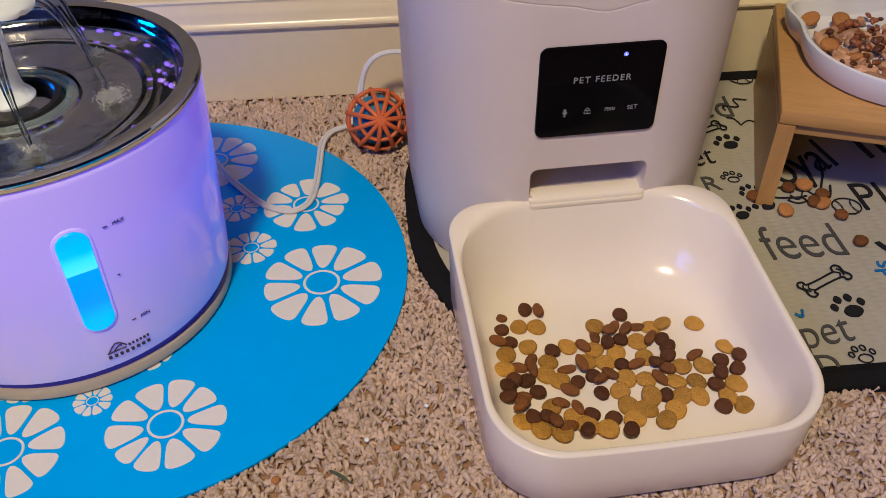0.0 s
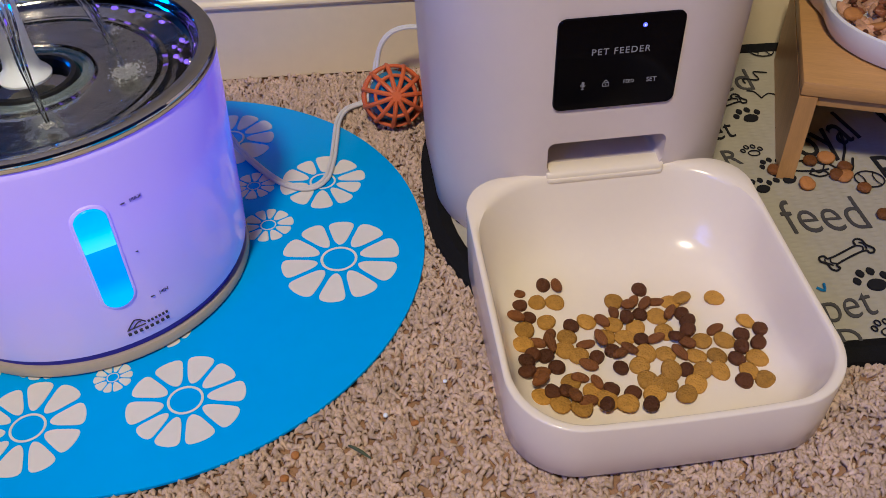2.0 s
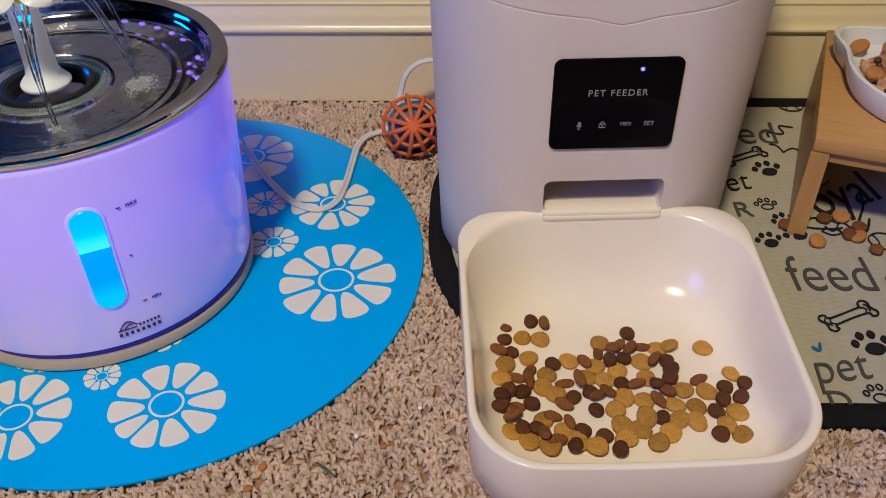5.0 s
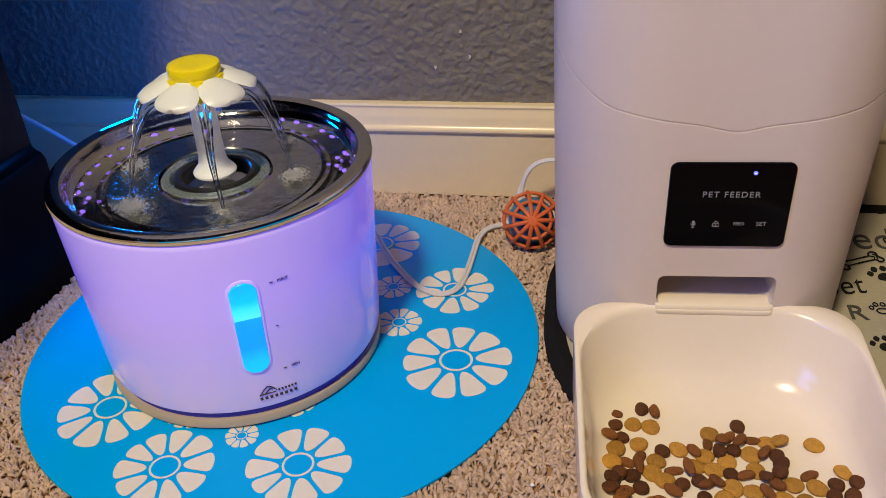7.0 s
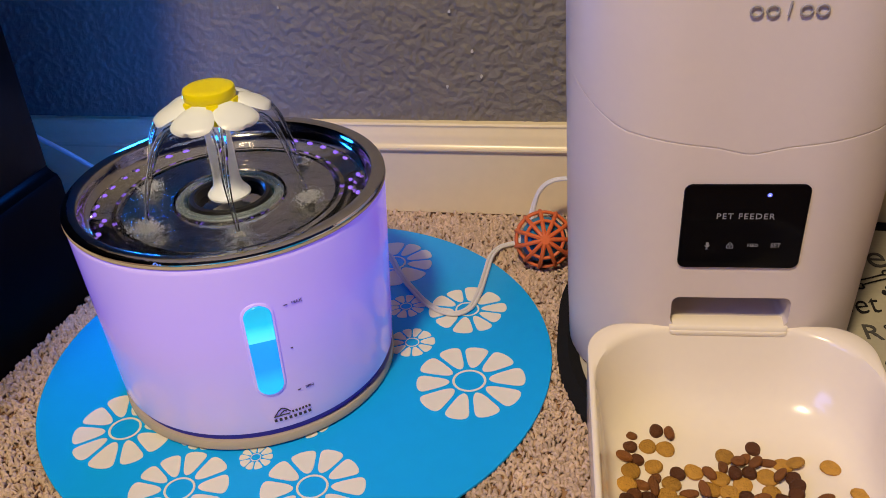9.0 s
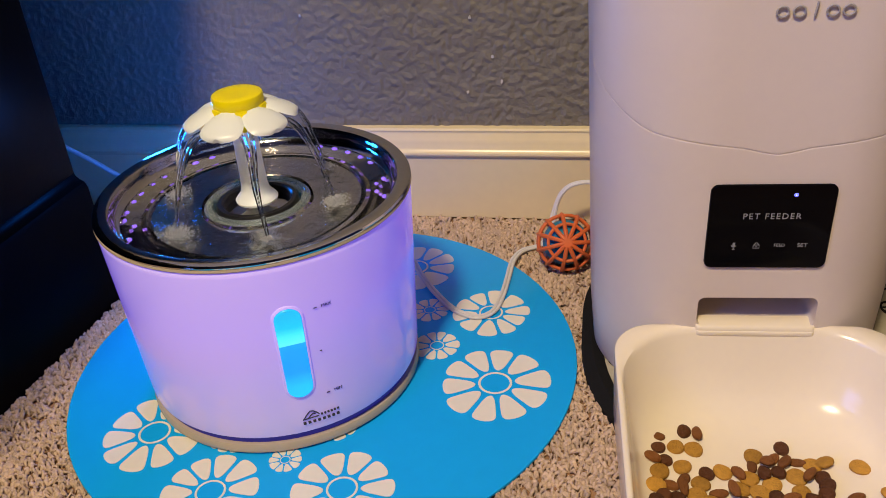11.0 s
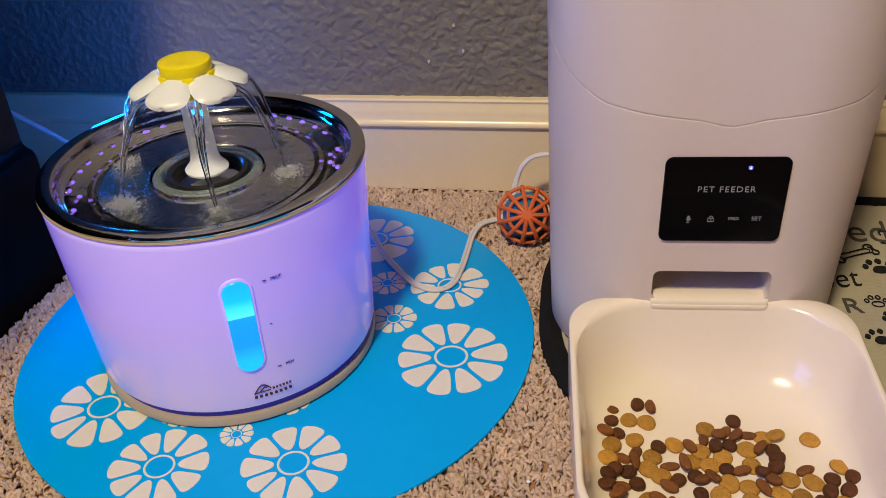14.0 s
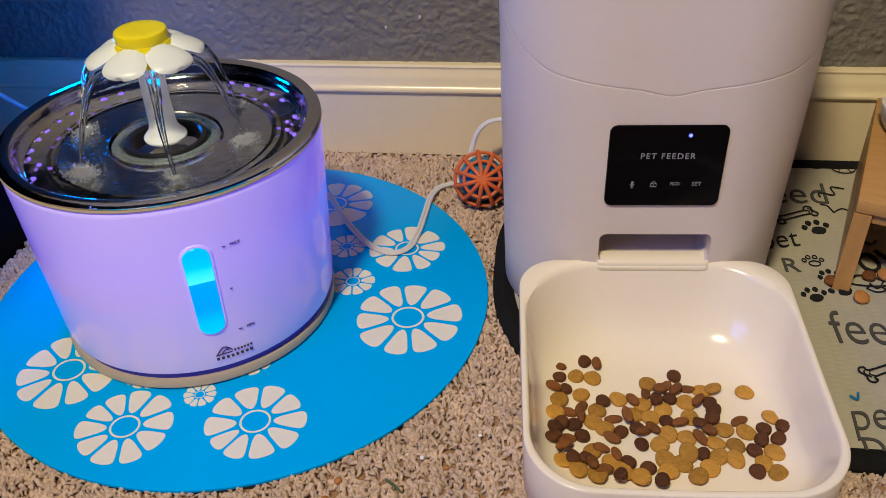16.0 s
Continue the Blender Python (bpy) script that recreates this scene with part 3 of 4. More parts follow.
# ---- the pet feeder ----
def feeder():
    cx, front, rear = 0.272, -0.268, -0.066
    f = thing("pet_feeder", pose(cx, front, 0.004, 0, 0, 3.0), "tall white plastic automatic pet feeder with black control panel", "pet feeder")
    base = pose(-cx, -front, -0.004)

    def outline(z):
        grow = 0.0078 * z / 0.27
        hx, cy, hy = 0.0981 + grow, (front + rear) / 2, (rear - front) / 2 + grow * 0.3
        return rounded(cx, cy + grow * 0.3, hx, hy, 0.070, 14, 15)

    def seam(x, y):
        d = abs(x - cx)
        s = 0.1895 + 0.0040 * min(1, d / 0.018) ** 1.3 + 0.13 * max(0, d - 0.018)
        return s + max(0, y - front - 0.012) * (0.48 if x < cx else 0.35)

    ref = outline(0.19)
    zs = [min(0.262, seam(x, y)) for x, y in ref]

    def row(k, shift=0.0, inset=0.0):
        """The k-th part of the way up to the seam (0 to 1), or beyond it (1 to 2) up to the top."""
        out = []
        for i in range(len(ref)):
            z = 0.004 + (zs[i] - 0.004) * k if k <= 1 else zs[i] + (0.318 - zs[i]) * (k - 1)
            z += shift
            x, y = outline(z)[i]
            f_in = 1 - inset / 0.1
            out.append((cx + (x - cx) * f_in, (front + rear) / 2 + (y - (front + rear) / 2) * f_in, z))
        return out

    low = loft([row(0, 0, 0.004), row(0, 0.0015, 0.001), row(0, 0.004), row(0.2), row(0.4), row(0.6), row(0.8), row(1, -0.0014), row(1, -0.0006), row(1, -0.00025, 0.0002), row(1, -0.0002, 0.0004)])
    body = part("body", moved(low, base), M["feeder"], f, "matt white lower housing")
    # the dispensing recess is cut into the front
    cut = bmesh.new()
    pts = rounded(0.0010, 0, 0.0372, 0.0112, 0.0050, 6)
    cut = loft([[(x, -0.02, z + 0.0736) for x, z in pts], [(x, 0.0600, z + 0.0736) for x, z in pts]])
    cutter = mesh_object("cutter", cut, M["feeder"])
    cutter.parent = f
    mod = body.modifiers.new("recess", "BOOLEAN")
    mod.object, mod.operation, mod.solver = cutter, "DIFFERENCE", "EXACT"
    bpy.context.view_layer.update()
    solid = bpy.data.meshes.new_from_object(body.evaluated_get(bpy.context.evaluated_depsgraph_get()))
    body.modifiers.clear()
    body.data = solid
    solid.set_sharp_from_angle(angle=radians(35))
    bpy.data.objects.remove(cutter)
    high = loft([row(1, 0.0000, 0.0004), row(1, 0.00005, 0.0002), row(1, 0.0004), row(1, 0.0012)] + [row(1 + k / 6) for k in range(1, 6)] + [row(1.97), row(1.99, 0, 0.002), row(2, 0, 0.006)])
    part("hopper", moved(high, base), M["feeder"], f, "matt white food hopper")
    # chute lip inside the recess
    prof = [(-0.0020, 0.0545), (-0.0050, 0.0560), (-0.0063, 0.0576), (-0.0064, 0.0592), (-0.0056, 0.0603), (-0.0051, 0.0604), (-0.0050, 0.0599), (-0.0046, 0.0599), (-0.0045, 0.0608), (-0.0040, 0.0618), (-0.0030, 0.0628), (-0.0018, 0.0633), (0.0092, 0.0640), (0.0104, 0.0634), (0.0106, 0.0600)]
    ends = ((-0.0364, 0.55), (-0.0356, 0.80), (-0.0340, 0.95), (-0.0310, 1.0), (0.0330, 1.0), (0.0360, 0.95), (0.0376, 0.80), (0.0384, 0.55))
    part("chute", loft([[(x, y * k * 0.6 if y < 0 else y, z - 0.0008 * (1 - k)) for y, z in prof] for x, k in ends]), M["chute"], f, "glossy cream-white dispensing chute", 50)
    # control panel
    panel_out = rounded(0.0008, 0, 0.0365, 0.029, 0.0048, 8)
    panel = part("control_panel", loft([[(x, 0.002, z + 0.1375) for x, z in panel_out], [(x, -0.0010, z + 0.1375) for x, z in panel_out],
                                        [(x * 0.988, -0.0016, z * 0.986 + 0.1375) for x, z in panel_out]]), M["panel"], f, "glossy black glass control panel")

    def face(x, z, y=-0.0018):
        return Matrix.Translation((x, y, z)) @ Matrix.Rotation(radians(90), 4, "X")
    part("panel_text", words("PET FEEDER", 0.0056, 0.0001, face(0.0014, 0.1454), 0.0, 0.00001, 1.20), M["letter"], panel)
    part("panel_text", words("FEED", 0.0030, 0.0001, face(0.0082, 0.1252)), M["letter"], panel)
    part("panel_text", words("SET", 0.0040, 0.0001, face(0.0217, 0.1252)), M["letter"], panel)
    mic = join(tube([(-0.0235, -0.0018, 0.1244), (-0.0235, -0.0018, 0.1270)], 0.0008, 8),
               tube([(-0.0249 + 0.0014 * (1 - math.cos(a)), -0.0018, 0.1252 - 0.0014 * math.sin(a)) for a in [i * math.pi / 8 for i in range(9)]], 0.00022, 6),
               tube([(-0.0235, -0.0018, 0.1238), (-0.0235, -0.0018, 0.1224)], 0.00022, 6), tube([(-0.0244, -0.0018, 0.1224), (-0.0226, -0.0018, 0.1224)], 0.00022, 6))
    part("microphone_icon", moved(mic, pose(0.0046, 0, 0)), M["letter"], panel)
    lock = join(tube([(-0.0118, -0.0018, 0.1232), (-0.0082, -0.0018, 0.1232), (-0.0082, -0.0018, 0.1254), (-0.0118, -0.0018, 0.1254), (-0.0118, -0.0018, 0.1232)], 0.00024, 6),
                tube([(-0.0100 - 0.0011 * math.cos(a), -0.0018, 0.1256 + 0.0014 * math.sin(a)) for a in [i * math.pi / 8 for i in range(9)]], 0.00022, 6),
                tube([(-0.0100, -0.0018, 0.1239), (-0.0100, -0.0018, 0.1247)], 0.0003, 6))
    part("lock_icon", moved(lock, pose(0.0046, 0, 0)), M["letter"], panel)
    led = part("status_light", moved(lathe([(0.0014, 0), (0.0013, 0.0003), (0.0009, 0.0005)], 16), Matrix.Translation((0.0136, -0.0014, 0.1600)) @ Matrix.Rotation(radians(90), 4, "X")), M["led"], panel, "glowing blue status light")
    part("status_core", moved(lathe([(0.00034, 0), (0.0003, 0.0002), (0.00015, 0.0003)], 12), Matrix.Translation((0.0136, -0.0020, 0.1600)) @ Matrix.Rotation(radians(90), 4, "X")), M["led_core"], led)
    # maker's mark as plain rounded shapes
    many = [tube([(x + 0.0031 * math.cos(a), -0.0014, 0.2695 + 0.0028 * math.sin(a)) for a in [i * math.pi / 10 for i in range(21)]], 0.0006, 6) for x in (-0.0085, 0.0000, 0.0170, 0.0252)]
    many.append(tube([(0.0080, -0.0014, 0.2665), (0.0090, -0.0014, 0.2745)], 0.0006, 6))
    part("maker_mark", join(*many), M["logo"], f, "pale grey maker's mark")
    # food bowl
    bx, by0, by1, hx = -0.0005, -0.1795, 0.0035, 0.0897

    def rim_z(x, y):
        u = max(0, min(1, (y - by0) / (by1 - by0)))
        across = min(1, abs(x - bx) / hx)
        sag = 0.0028 * (1 - u) ** 6 * (1 - across ** 2)
        return 0.0450 + 0.0160 * u ** 1.3 - sag

    def ring(inset, r, level, back=0.0):
        """A loop of the bowl: level 1 is the rim, 0 the bottom; back moves its rear edge forwards."""
        lo, hi = by0 + inset, by1 - inset - back
        loop = rounded(bx, (lo + hi) / 2, hx - inset, (hi - lo) / 2, r, 12, 40)
        bow = [0.0016 * max(0, 1 - ((x - bx) / hx) ** 2) * max(0, min(1, (-0.10 - y) / 0.06)) for x, y in loop]
        return [(x, y - b, level * rim_z(x, y + back)) for (x, y), b in zip(loop, bow)]
    rf = (0.026, 0.026, 0.036, 0.036)
    ri = (0.048, 0.048, 0.036, 0.036)
    loops = [ring(0.008, (0.02, 0.02, 0.03, 0.03), 0.0), ring(0.003, rf, 0.02), ring(0.0012, rf, 0.08), ring(0.0005, rf, 0.5), ring(0.0, rf, 0.975), ring(0.0002, rf, 0.992), ring(0.0007, rf, 1.0),
             ring(0.0030, (0.040, 0.040, 0.035, 0.035), 1.0, 0.001), ring(0.0036, ri, 0.988, 0.0014), ring(0.0044, ri, 0.94, 0.002), ring(0.0075, ri, 0.6, 0.006),
             ring(0.0105, (0.046, 0.046, 0.038, 0.038), 0.36, 0.011), ring(0.0145, (0.045,) * 4, 0.22, 0.015), ring(0.021, (0.045,) * 4, 0.145, 0.018),
             ring(0.030, (0.04,) * 4, 0.118, 0.021), ring(0.04, (0.035,) * 4, 0.113, 0.024)]
    part("food_bowl", loft(loops), M["bowl"], f, "glossy white square food bowl", 50)


feeder()


# ---- dry food ----
def nugget(name, r, h, seed, dent=0.0):
    """A pressed kibble, a rounded uneven disc."""
    rng = random.Random(seed)
    n, loops = 18, []
    a0, a1 = rng.uniform(0, 6), rng.uniform(0, 6)
    wob = [0.05 * math.sin(2 * 2 * math.pi * j / n + a0) + 0.035 * math.sin(3 * 2 * math.pi * j / n + a1) + rng.uniform(-0.012, 0.012) for j in range(n)]
    for k, (f, z) in enumerate(((0.45, -0.5), (0.85, -0.42), (0.98, -0.18), (1.0, 0.08), (0.94, 0.30), (0.80, 0.44), (0.45, 0.5 - dent), (0.15, 0.5 - dent))):
        loops.append([(r * f * (1 + wob[j]) * math.cos(2 * math.pi * j / n), r * f * (1 + wob[j]) * math.sin(2 * math.pi * j / n),
                       h * (z + rng.uniform(-0.03, 0.03))) for j in range(n)])
    bm = loft(loops)
    data = bpy.data.meshes.new(name)
    bmesh.ops.recalc_face_normals(bm, faces=bm.faces)
    bm.to_mesh(data)
    bm.free()
    for p in data.polygons:
        p.use_smooth = True
    return data


TAN = [(223, -327), (234, -328), (226, -344), (212, -350), (209, -362), (236, -357), (233, -367), (240, -372), (270, -331), (250, -346), (265, -350), (270, -361),
       (278, -354), (259, -359), (293, -346), (304, -335), (311, -334), (294, -359), (279, -374), (290, -376), (273, -383), (275, -394), (285, -397), (289, -390),
       (276, -404), (293, -407), (301, -399), (314, -368), (307, -379), (307, -390), (317, -391), (319, -380), (327, -369), (332, -334), (345, -356), (341, -384),
       (333, -393), (340, -400), (232, -391), (243, -399), (249, -407), (259, -411), (234, -411), (223, -407), (214, -400)]
DARK = [(229, -314), (212, -330), (216, -340), (240, -349), (288, -323), (283, -344), (274, -347), (308, -346), (309, -354), (307, -361), (299, -365), (279, -364),
        (260, -371), (262, -384), (298, -389), (328, -400), (335, -375), (329, -384), (345, -374), (349, -365), (338, -366), (226, -380), (221, -371), (213, -372),
        (209, -377), (220, -399), (253, -399), (264, -403), (271, -414), (247, -413), (250, -375), (228, -399), (208, -385)]
RED = [(237, -316), (211, -320), (208, -341), (226, -355), (218, -360), (225, -364), (246, -364), (259, -348), (254, -365), (244, -381), (282, -332), (277, -338),
       (268, -340), (295, -334), (287, -338), (287, -365), (300, -347), (304, -370), (298, -377), (324, -360), (264, -374), (270, -371), (217, -382), (215, -388),
       (237, -390), (246, -394), (238, -408), (214, -393), (231, -406)]


def kibbles():
    rng = random.Random(8)
    kinds = (("tan", TAN, 0.0062, 0.0034, "round tan dry kibble lying in the food bowl", (1, 1)),
             ("dark", DARK, 0.0045, 0.0048, "dark brown dry kibble lying in the food bowl", (1, 1.1)),
             ("red", RED, 0.0044, 0.0036, "small oval red-brown kibble in the food bowl", (0.75, 1.3)))
    done = []
    for mat, places, r, h, label, form in kinds:
        meshes = [nugget("kibble", r, h, k + ord(mat[0])) for k in range(5)]
        for me in meshes:
            me.materials.append(M[mat])
        for x, y in places:
            x, y = x / 1000, y / 1000
            near = sum(1 for p in done if math.hypot(p[0] - x, p[1] - y) < 0.0085)
            done.append((x, y))
            side = max(0, 0.215 - x) + max(0, -0.402 - y) + max(0, x - 0.342) + 0.4 * max(0, y + 0.322)
            ob = new("kibble", rng.choice(meshes))
            tip = 9 if near == 0 else 27
            ob.matrix_world = (pose(x, y, 0.0095 + h / 2 + 0.0021 * min(near, 3) + 0.35 * side, rng.uniform(-tip, tip), rng.uniform(-tip, tip), rng.uniform(0, 360))
                               @ Matrix.Diagonal((form[0] * rng.uniform(0.92, 1.06), form[1] * rng.uniform(0.92, 1.06), rng.uniform(0.9, 1.15), 1)))
            tagged(ob, label, "kibble", "kibble in the feeder bowl")
    # strays on the feeding mat
    tan, red, dark = nugget("stray_kibble", 0.0062, 0.0045, 50), nugget("stray_kibble", 0.0052, 0.0045, 51), nugget("stray_kibble", 0.0050, 0.005, 52)
    tan.materials.append(M["stray"]), red.materials.append(M["red"]), dark.materials.append(M["red"])
    for me, x, y in ((tan, 0.436, -0.225), (tan, 0.462, -0.196), (red, 0.471, -0.208), (tan, 0.466, -0.219), (red, 0.461, -0.217), (dark, 0.474, -0.234),
                     (dark, 0.474, -0.264), (red, 0.449, -0.198), (red, 0.419, -0.206), (dark, 0.497, -0.283)):
        ob = new("stray_kibble", me)
        ob.matrix_world = pose(x, y, 0.0085, rng.uniform(-12, 12), rng.uniform(-12, 12), rng.uniform(0, 360))
        tagged(ob, "orange-brown kibble dropped on the printed feeding mat", "kibble", "kibble dropped on the mat")


M["stray"] = shader("orange_kibble", (0.45, 0.19, 0.05), 0.7, vary=0.25, scale=250, bump=0.6, bump_scale=700, by_object=0.3)
kibbles()


# ---- the printed feeding mat ----
def paw(x, y, s, turn, hollow=False):
    many = []
    for k, (dx, dy, rx, ry) in enumerate(((0, -0.28, 0.56, 0.43), (-0.88, 0.28, 0.20, 0.27), (-0.34, 0.78, 0.21, 0.28), (0.34, 0.78, 0.21, 0.28), (0.88, 0.28, 0.20, 0.27))):
        c, sn = math.cos(turn), math.sin(turn)
        cx, cy = x + s * (dx * c - dy * sn), y + s * (dx * sn + dy * c)
        pts = []
        for i in range(20):
            a = 2 * math.pi * i / 20
            ex, ey = s * rx * math.cos(a), s * ry * math.sin(a)
            pts.append((cx + ex * c - ey * sn, cy + ex * sn + ey * c))
        if hollow:
            many.append(tube([(px, py, 0.0062) for px, py in pts + pts[:2]], 0.0005, 5))
        else:
            many.append(loft([[(px, py, 0.005) for px, py in pts], [(px, py, 0.0066) for px, py in pts]]))
    return join(*many)


def bone(x, y, length, turn):
    end = [(0.34, 0.09), (0.40, 0.19), (0.50, 0.21), (0.56, 0.13), (0.52, 0.0), (0.56, -0.13), (0.50, -0.21), (0.40, -0.19), (0.34, -0.09)]
    pts = end + [(-p, -q) for p, q in end] + [end[0]]
    c, sn = math.cos(turn), math.sin(turn)

    def at(p, q):
        return (x + length * (p * c - q * sn), y + length * (p * sn + q * c), 0.0063)
    many = [tube(spline([at(p, q) for p, q in pts], 4), 0.0007, 5)]
    for s in (1, -1):
        many.append(tube(spline([at(s * p, q) for p, q in ((0.34, 0.09), (0.42, 0.0), (0.34, -0.09))], 4), 0.0005, 5))
        many.append(tube(spline([at(s * p, q) for p, q in ((0.46, 0.12), (0.50, 0.05), (0.45, -0.08))], 4), 0.0005, 5))
    return join(*many)


def loop_mark(x, y, r):
    ring = [(x + r * math.cos(i * 0.35), y + r * 0.9 * math.sin(i * 0.35), 0.0063) for i in range(19)]
    arcs = [tube([(x + s * r * (0.95 - 0.6 * math.cos(a)), y + r * 0.9 * math.sin(a), 0.0063) for a in [-0.9 + i * 0.3 for i in range(7)]], 0.0004, 5) for s in (-1, 1)]
    return join(tube(ring, 0.00055, 5), *arcs)


def feeding_mat():
    mat = thing("feeding_mat", pose(0.4, -0.2, 0), "pale printed fabric feeding mat with black binding on the carpet", "feeding mat")
    off = pose(-0.4, 0.2, 0)
    x0, x1, y0, y1 = 0.161, 0.86, -0.3875, -0.0135
    out = rounded((x0 + x1) / 2, (y0 + y1) / 2, (x1 - x0) / 2, (y1 - y0) / 2, (0.05, 0.16, 0.175, 0.05), 20)
    inner = rounded((x0 + x1) / 2, (y0 + y1) / 2, (x1 - x0) / 2 - 0.016, (y1 - y0) / 2 - 0.016, (0.04, 0.145, 0.16, 0.04), 20)
    mid = [((a[0] + b[0]) / 2, (a[1] + b[1]) / 2) for a, b in zip(out, inner)]
    rim = loft([[(x, y, -0.002) for x, y in out], [(x, y, 0.0045) for x, y in out], [(x, y, 0.0085) for x, y in mid], [(x, y, 0.0055) for x, y in inner], [(x, y, -0.002) for x, y in inner]], (False, False))
    part("binding", moved(rim, off), M["binding"], mat, "black sewn binding")

    def quilt(u, v):
        du, dv = (u / 0.0095) % 1 - 0.5, ((v + 0.0024 * (np.floor(u / 0.0095) % 2)) / 0.0048) % 1 - 0.5
        return u, v, 0.0052 - 0.0009 * np.exp(-(du * du * 14 + dv * dv * 22)) + 0.0005 * lumps(u, v, 0.05, 9)
    verts, faces = sheet(np.arange(0.172, 0.66, 0.0016), np.arange(-0.3765, -0.026, 0.0016), quilt)

    def inside(v):
        x, y = v[0], v[1]
        return not ((x < 0.32 and y < -0.222 and math.hypot(x - 0.336, y + 0.208) > 0.163) or (x < 0.32 and y > -0.177 and math.hypot(x - 0.322, y + 0.177) > 0.149))
    faces = [q for q in faces if inside(verts[q[0]])]
    top = plain("printed_cloth", [(x - 0.4, y + 0.2, z) for x, y, z in verts], faces, M["fabric"])
    top.parent = mat
    part("cloth_end", moved(box(0.655, -0.367, 0.002, 0.845, -0.033, 0.0052), off), M["fabric"], mat)

    def write(text, x, y, size, mat_name, turn=0, shear=0.0, wide=1.0, heavy=0.0):
        m = Matrix.Translation((x, y, 0.0056)) @ Matrix.Rotation(radians(turn), 4, "Z") @ Matrix.Diagonal((wide, 1, 1, 1))
        part("printed_word", moved(words(text, size, 0.0005, m, shear, heavy), off), M[mat_name], mat)
    write("feed", 0.435, -0.259, 0.052, "grey_print", 0, 0.0, 0.66, -0.0005)
    write("feed", 0.418, -0.077, 0.050, "grey_print", 0, 0.1, 0.72, -0.0005)
    write("pet", 0.411, -0.344, 0.036, "grey_print", 8, 0.3, 0.75, -0.0004)
    write("pet", 0.390, -0.150, 0.036, "black_print", 12, 0.35, 0.7, -0.0004)
    write("R", 0.394, -0.185, 0.026, "grey_print", 0, 0.0, 0.9)
    write("royal", 0.463, -0.169, 0.054, "black_print", 24, 0.35, 0.7, -0.0002)
    write("m", 0.540, -0.140, 0.060, "black_print", 24, 0.35, 0.9, -0.0002)
    write("D", 0.404, -0.371, 0.022, "grey_print", 0, 0.0, 0.9)
    write("PL", 0.512, -0.213, 0.048, "black_print", 0, 0.0, 0.75, -0.0004)
    write("w", 0.497, -0.268, 0.045, "black_print", 12, 0.2, 0.9)
    write("spot", 0.482, -0.300, 0.020, "blue_print", -90, 0.0, 1.0)
    for x, y, s, turn, hollow in ((0.427, -0.131, 0.0108, 0.25, False), (0.413, -0.179, 0.0078, 0.1, True), (0.426, -0.213, 0.0098, 0.6, False), (0.404, -0.222, 0.0090, 0.2, False),
                                  (0.439, -0.325, 0.0112, 0.2, False), (0.428, -0.366, 0.0078, 0.1, True), (0.421, -0.198, 0.0085, 0.4, False)):
        part("printed_paw", moved(paw(x, y, s, turn, hollow), off), M["black_print"], mat)
    for x, y, ln, turn in ((0.433, -0.299, 0.035, 0.45), (0.413, -0.112, 0.035, 0.45)):
        part("printed_bone", moved(bone(x, y, ln, turn), off), M["black_print"], mat)
    for x, y, r in ((0.474, -0.030, 0.0105), (0.484, -0.222, 0.0105)):
        part("printed_ball", moved(loop_mark(x, y, r), off), M["black_print"], mat)
    # long pen strokes beside the word, and a small blue tick
    for pts, r in (([(0.489, -0.160), (0.484, -0.180), (0.474, -0.200), (0.471, -0.213), (0.477, -0.209), (0.483, -0.196)], 0.0010),
                   ([(0.427, -0.203), (0.437, -0.196), (0.450, -0.195), (0.459, -0.201)], 0.0007), ([(0.427, -0.203), (0.438, -0.207), (0.452, -0.208), (0.460, -0.207)], 0.0007),
                   ([(0.444, -0.211), (0.450, -0.215), (0.457, -0.213), (0.456, -0.209), (0.448, -0.208), (0.444, -0.211)], 0.0006)):
        part("printed_stroke", moved(tube(spline([(px, py, 0.0062) for px, py in pts], 6), r, 5), off), M["black_print"], mat)
    part("printed_tick", moved(tube(spline([(0.401, -0.327, 0.0062), (0.405, -0.330, 0.0062), (0.407, -0.324, 0.0062)], 4), 0.0009, 5), off), M["blue_print"], mat)
    for k, (x, y, turn) in enumerate(((0.452, -0.073, 0.7), (0.451, -0.103, -0.4), (0.455, -0.150, 0.3), (0.462, -0.205, 0.05), (0.186, -0.190, 1.5), (0.189, -0.226, 1.3), (0.197, -0.262, 1.9))):
        pts = [(x + (i - 4) * 0.0035 * math.cos(turn) - 0.005 * math.sin(i * 1.3) * math.sin(turn), y + (i - 4) * 0.0035 * math.sin(turn) + 0.005 * math.sin(i * 1.3 + k) * math.cos(turn), 0.0063) for i in range(9)]
        part("printed_scroll", moved(tube(spline(pts, 4), 0.0006, 5), off), M["black_print"], mat)


feeding_mat()


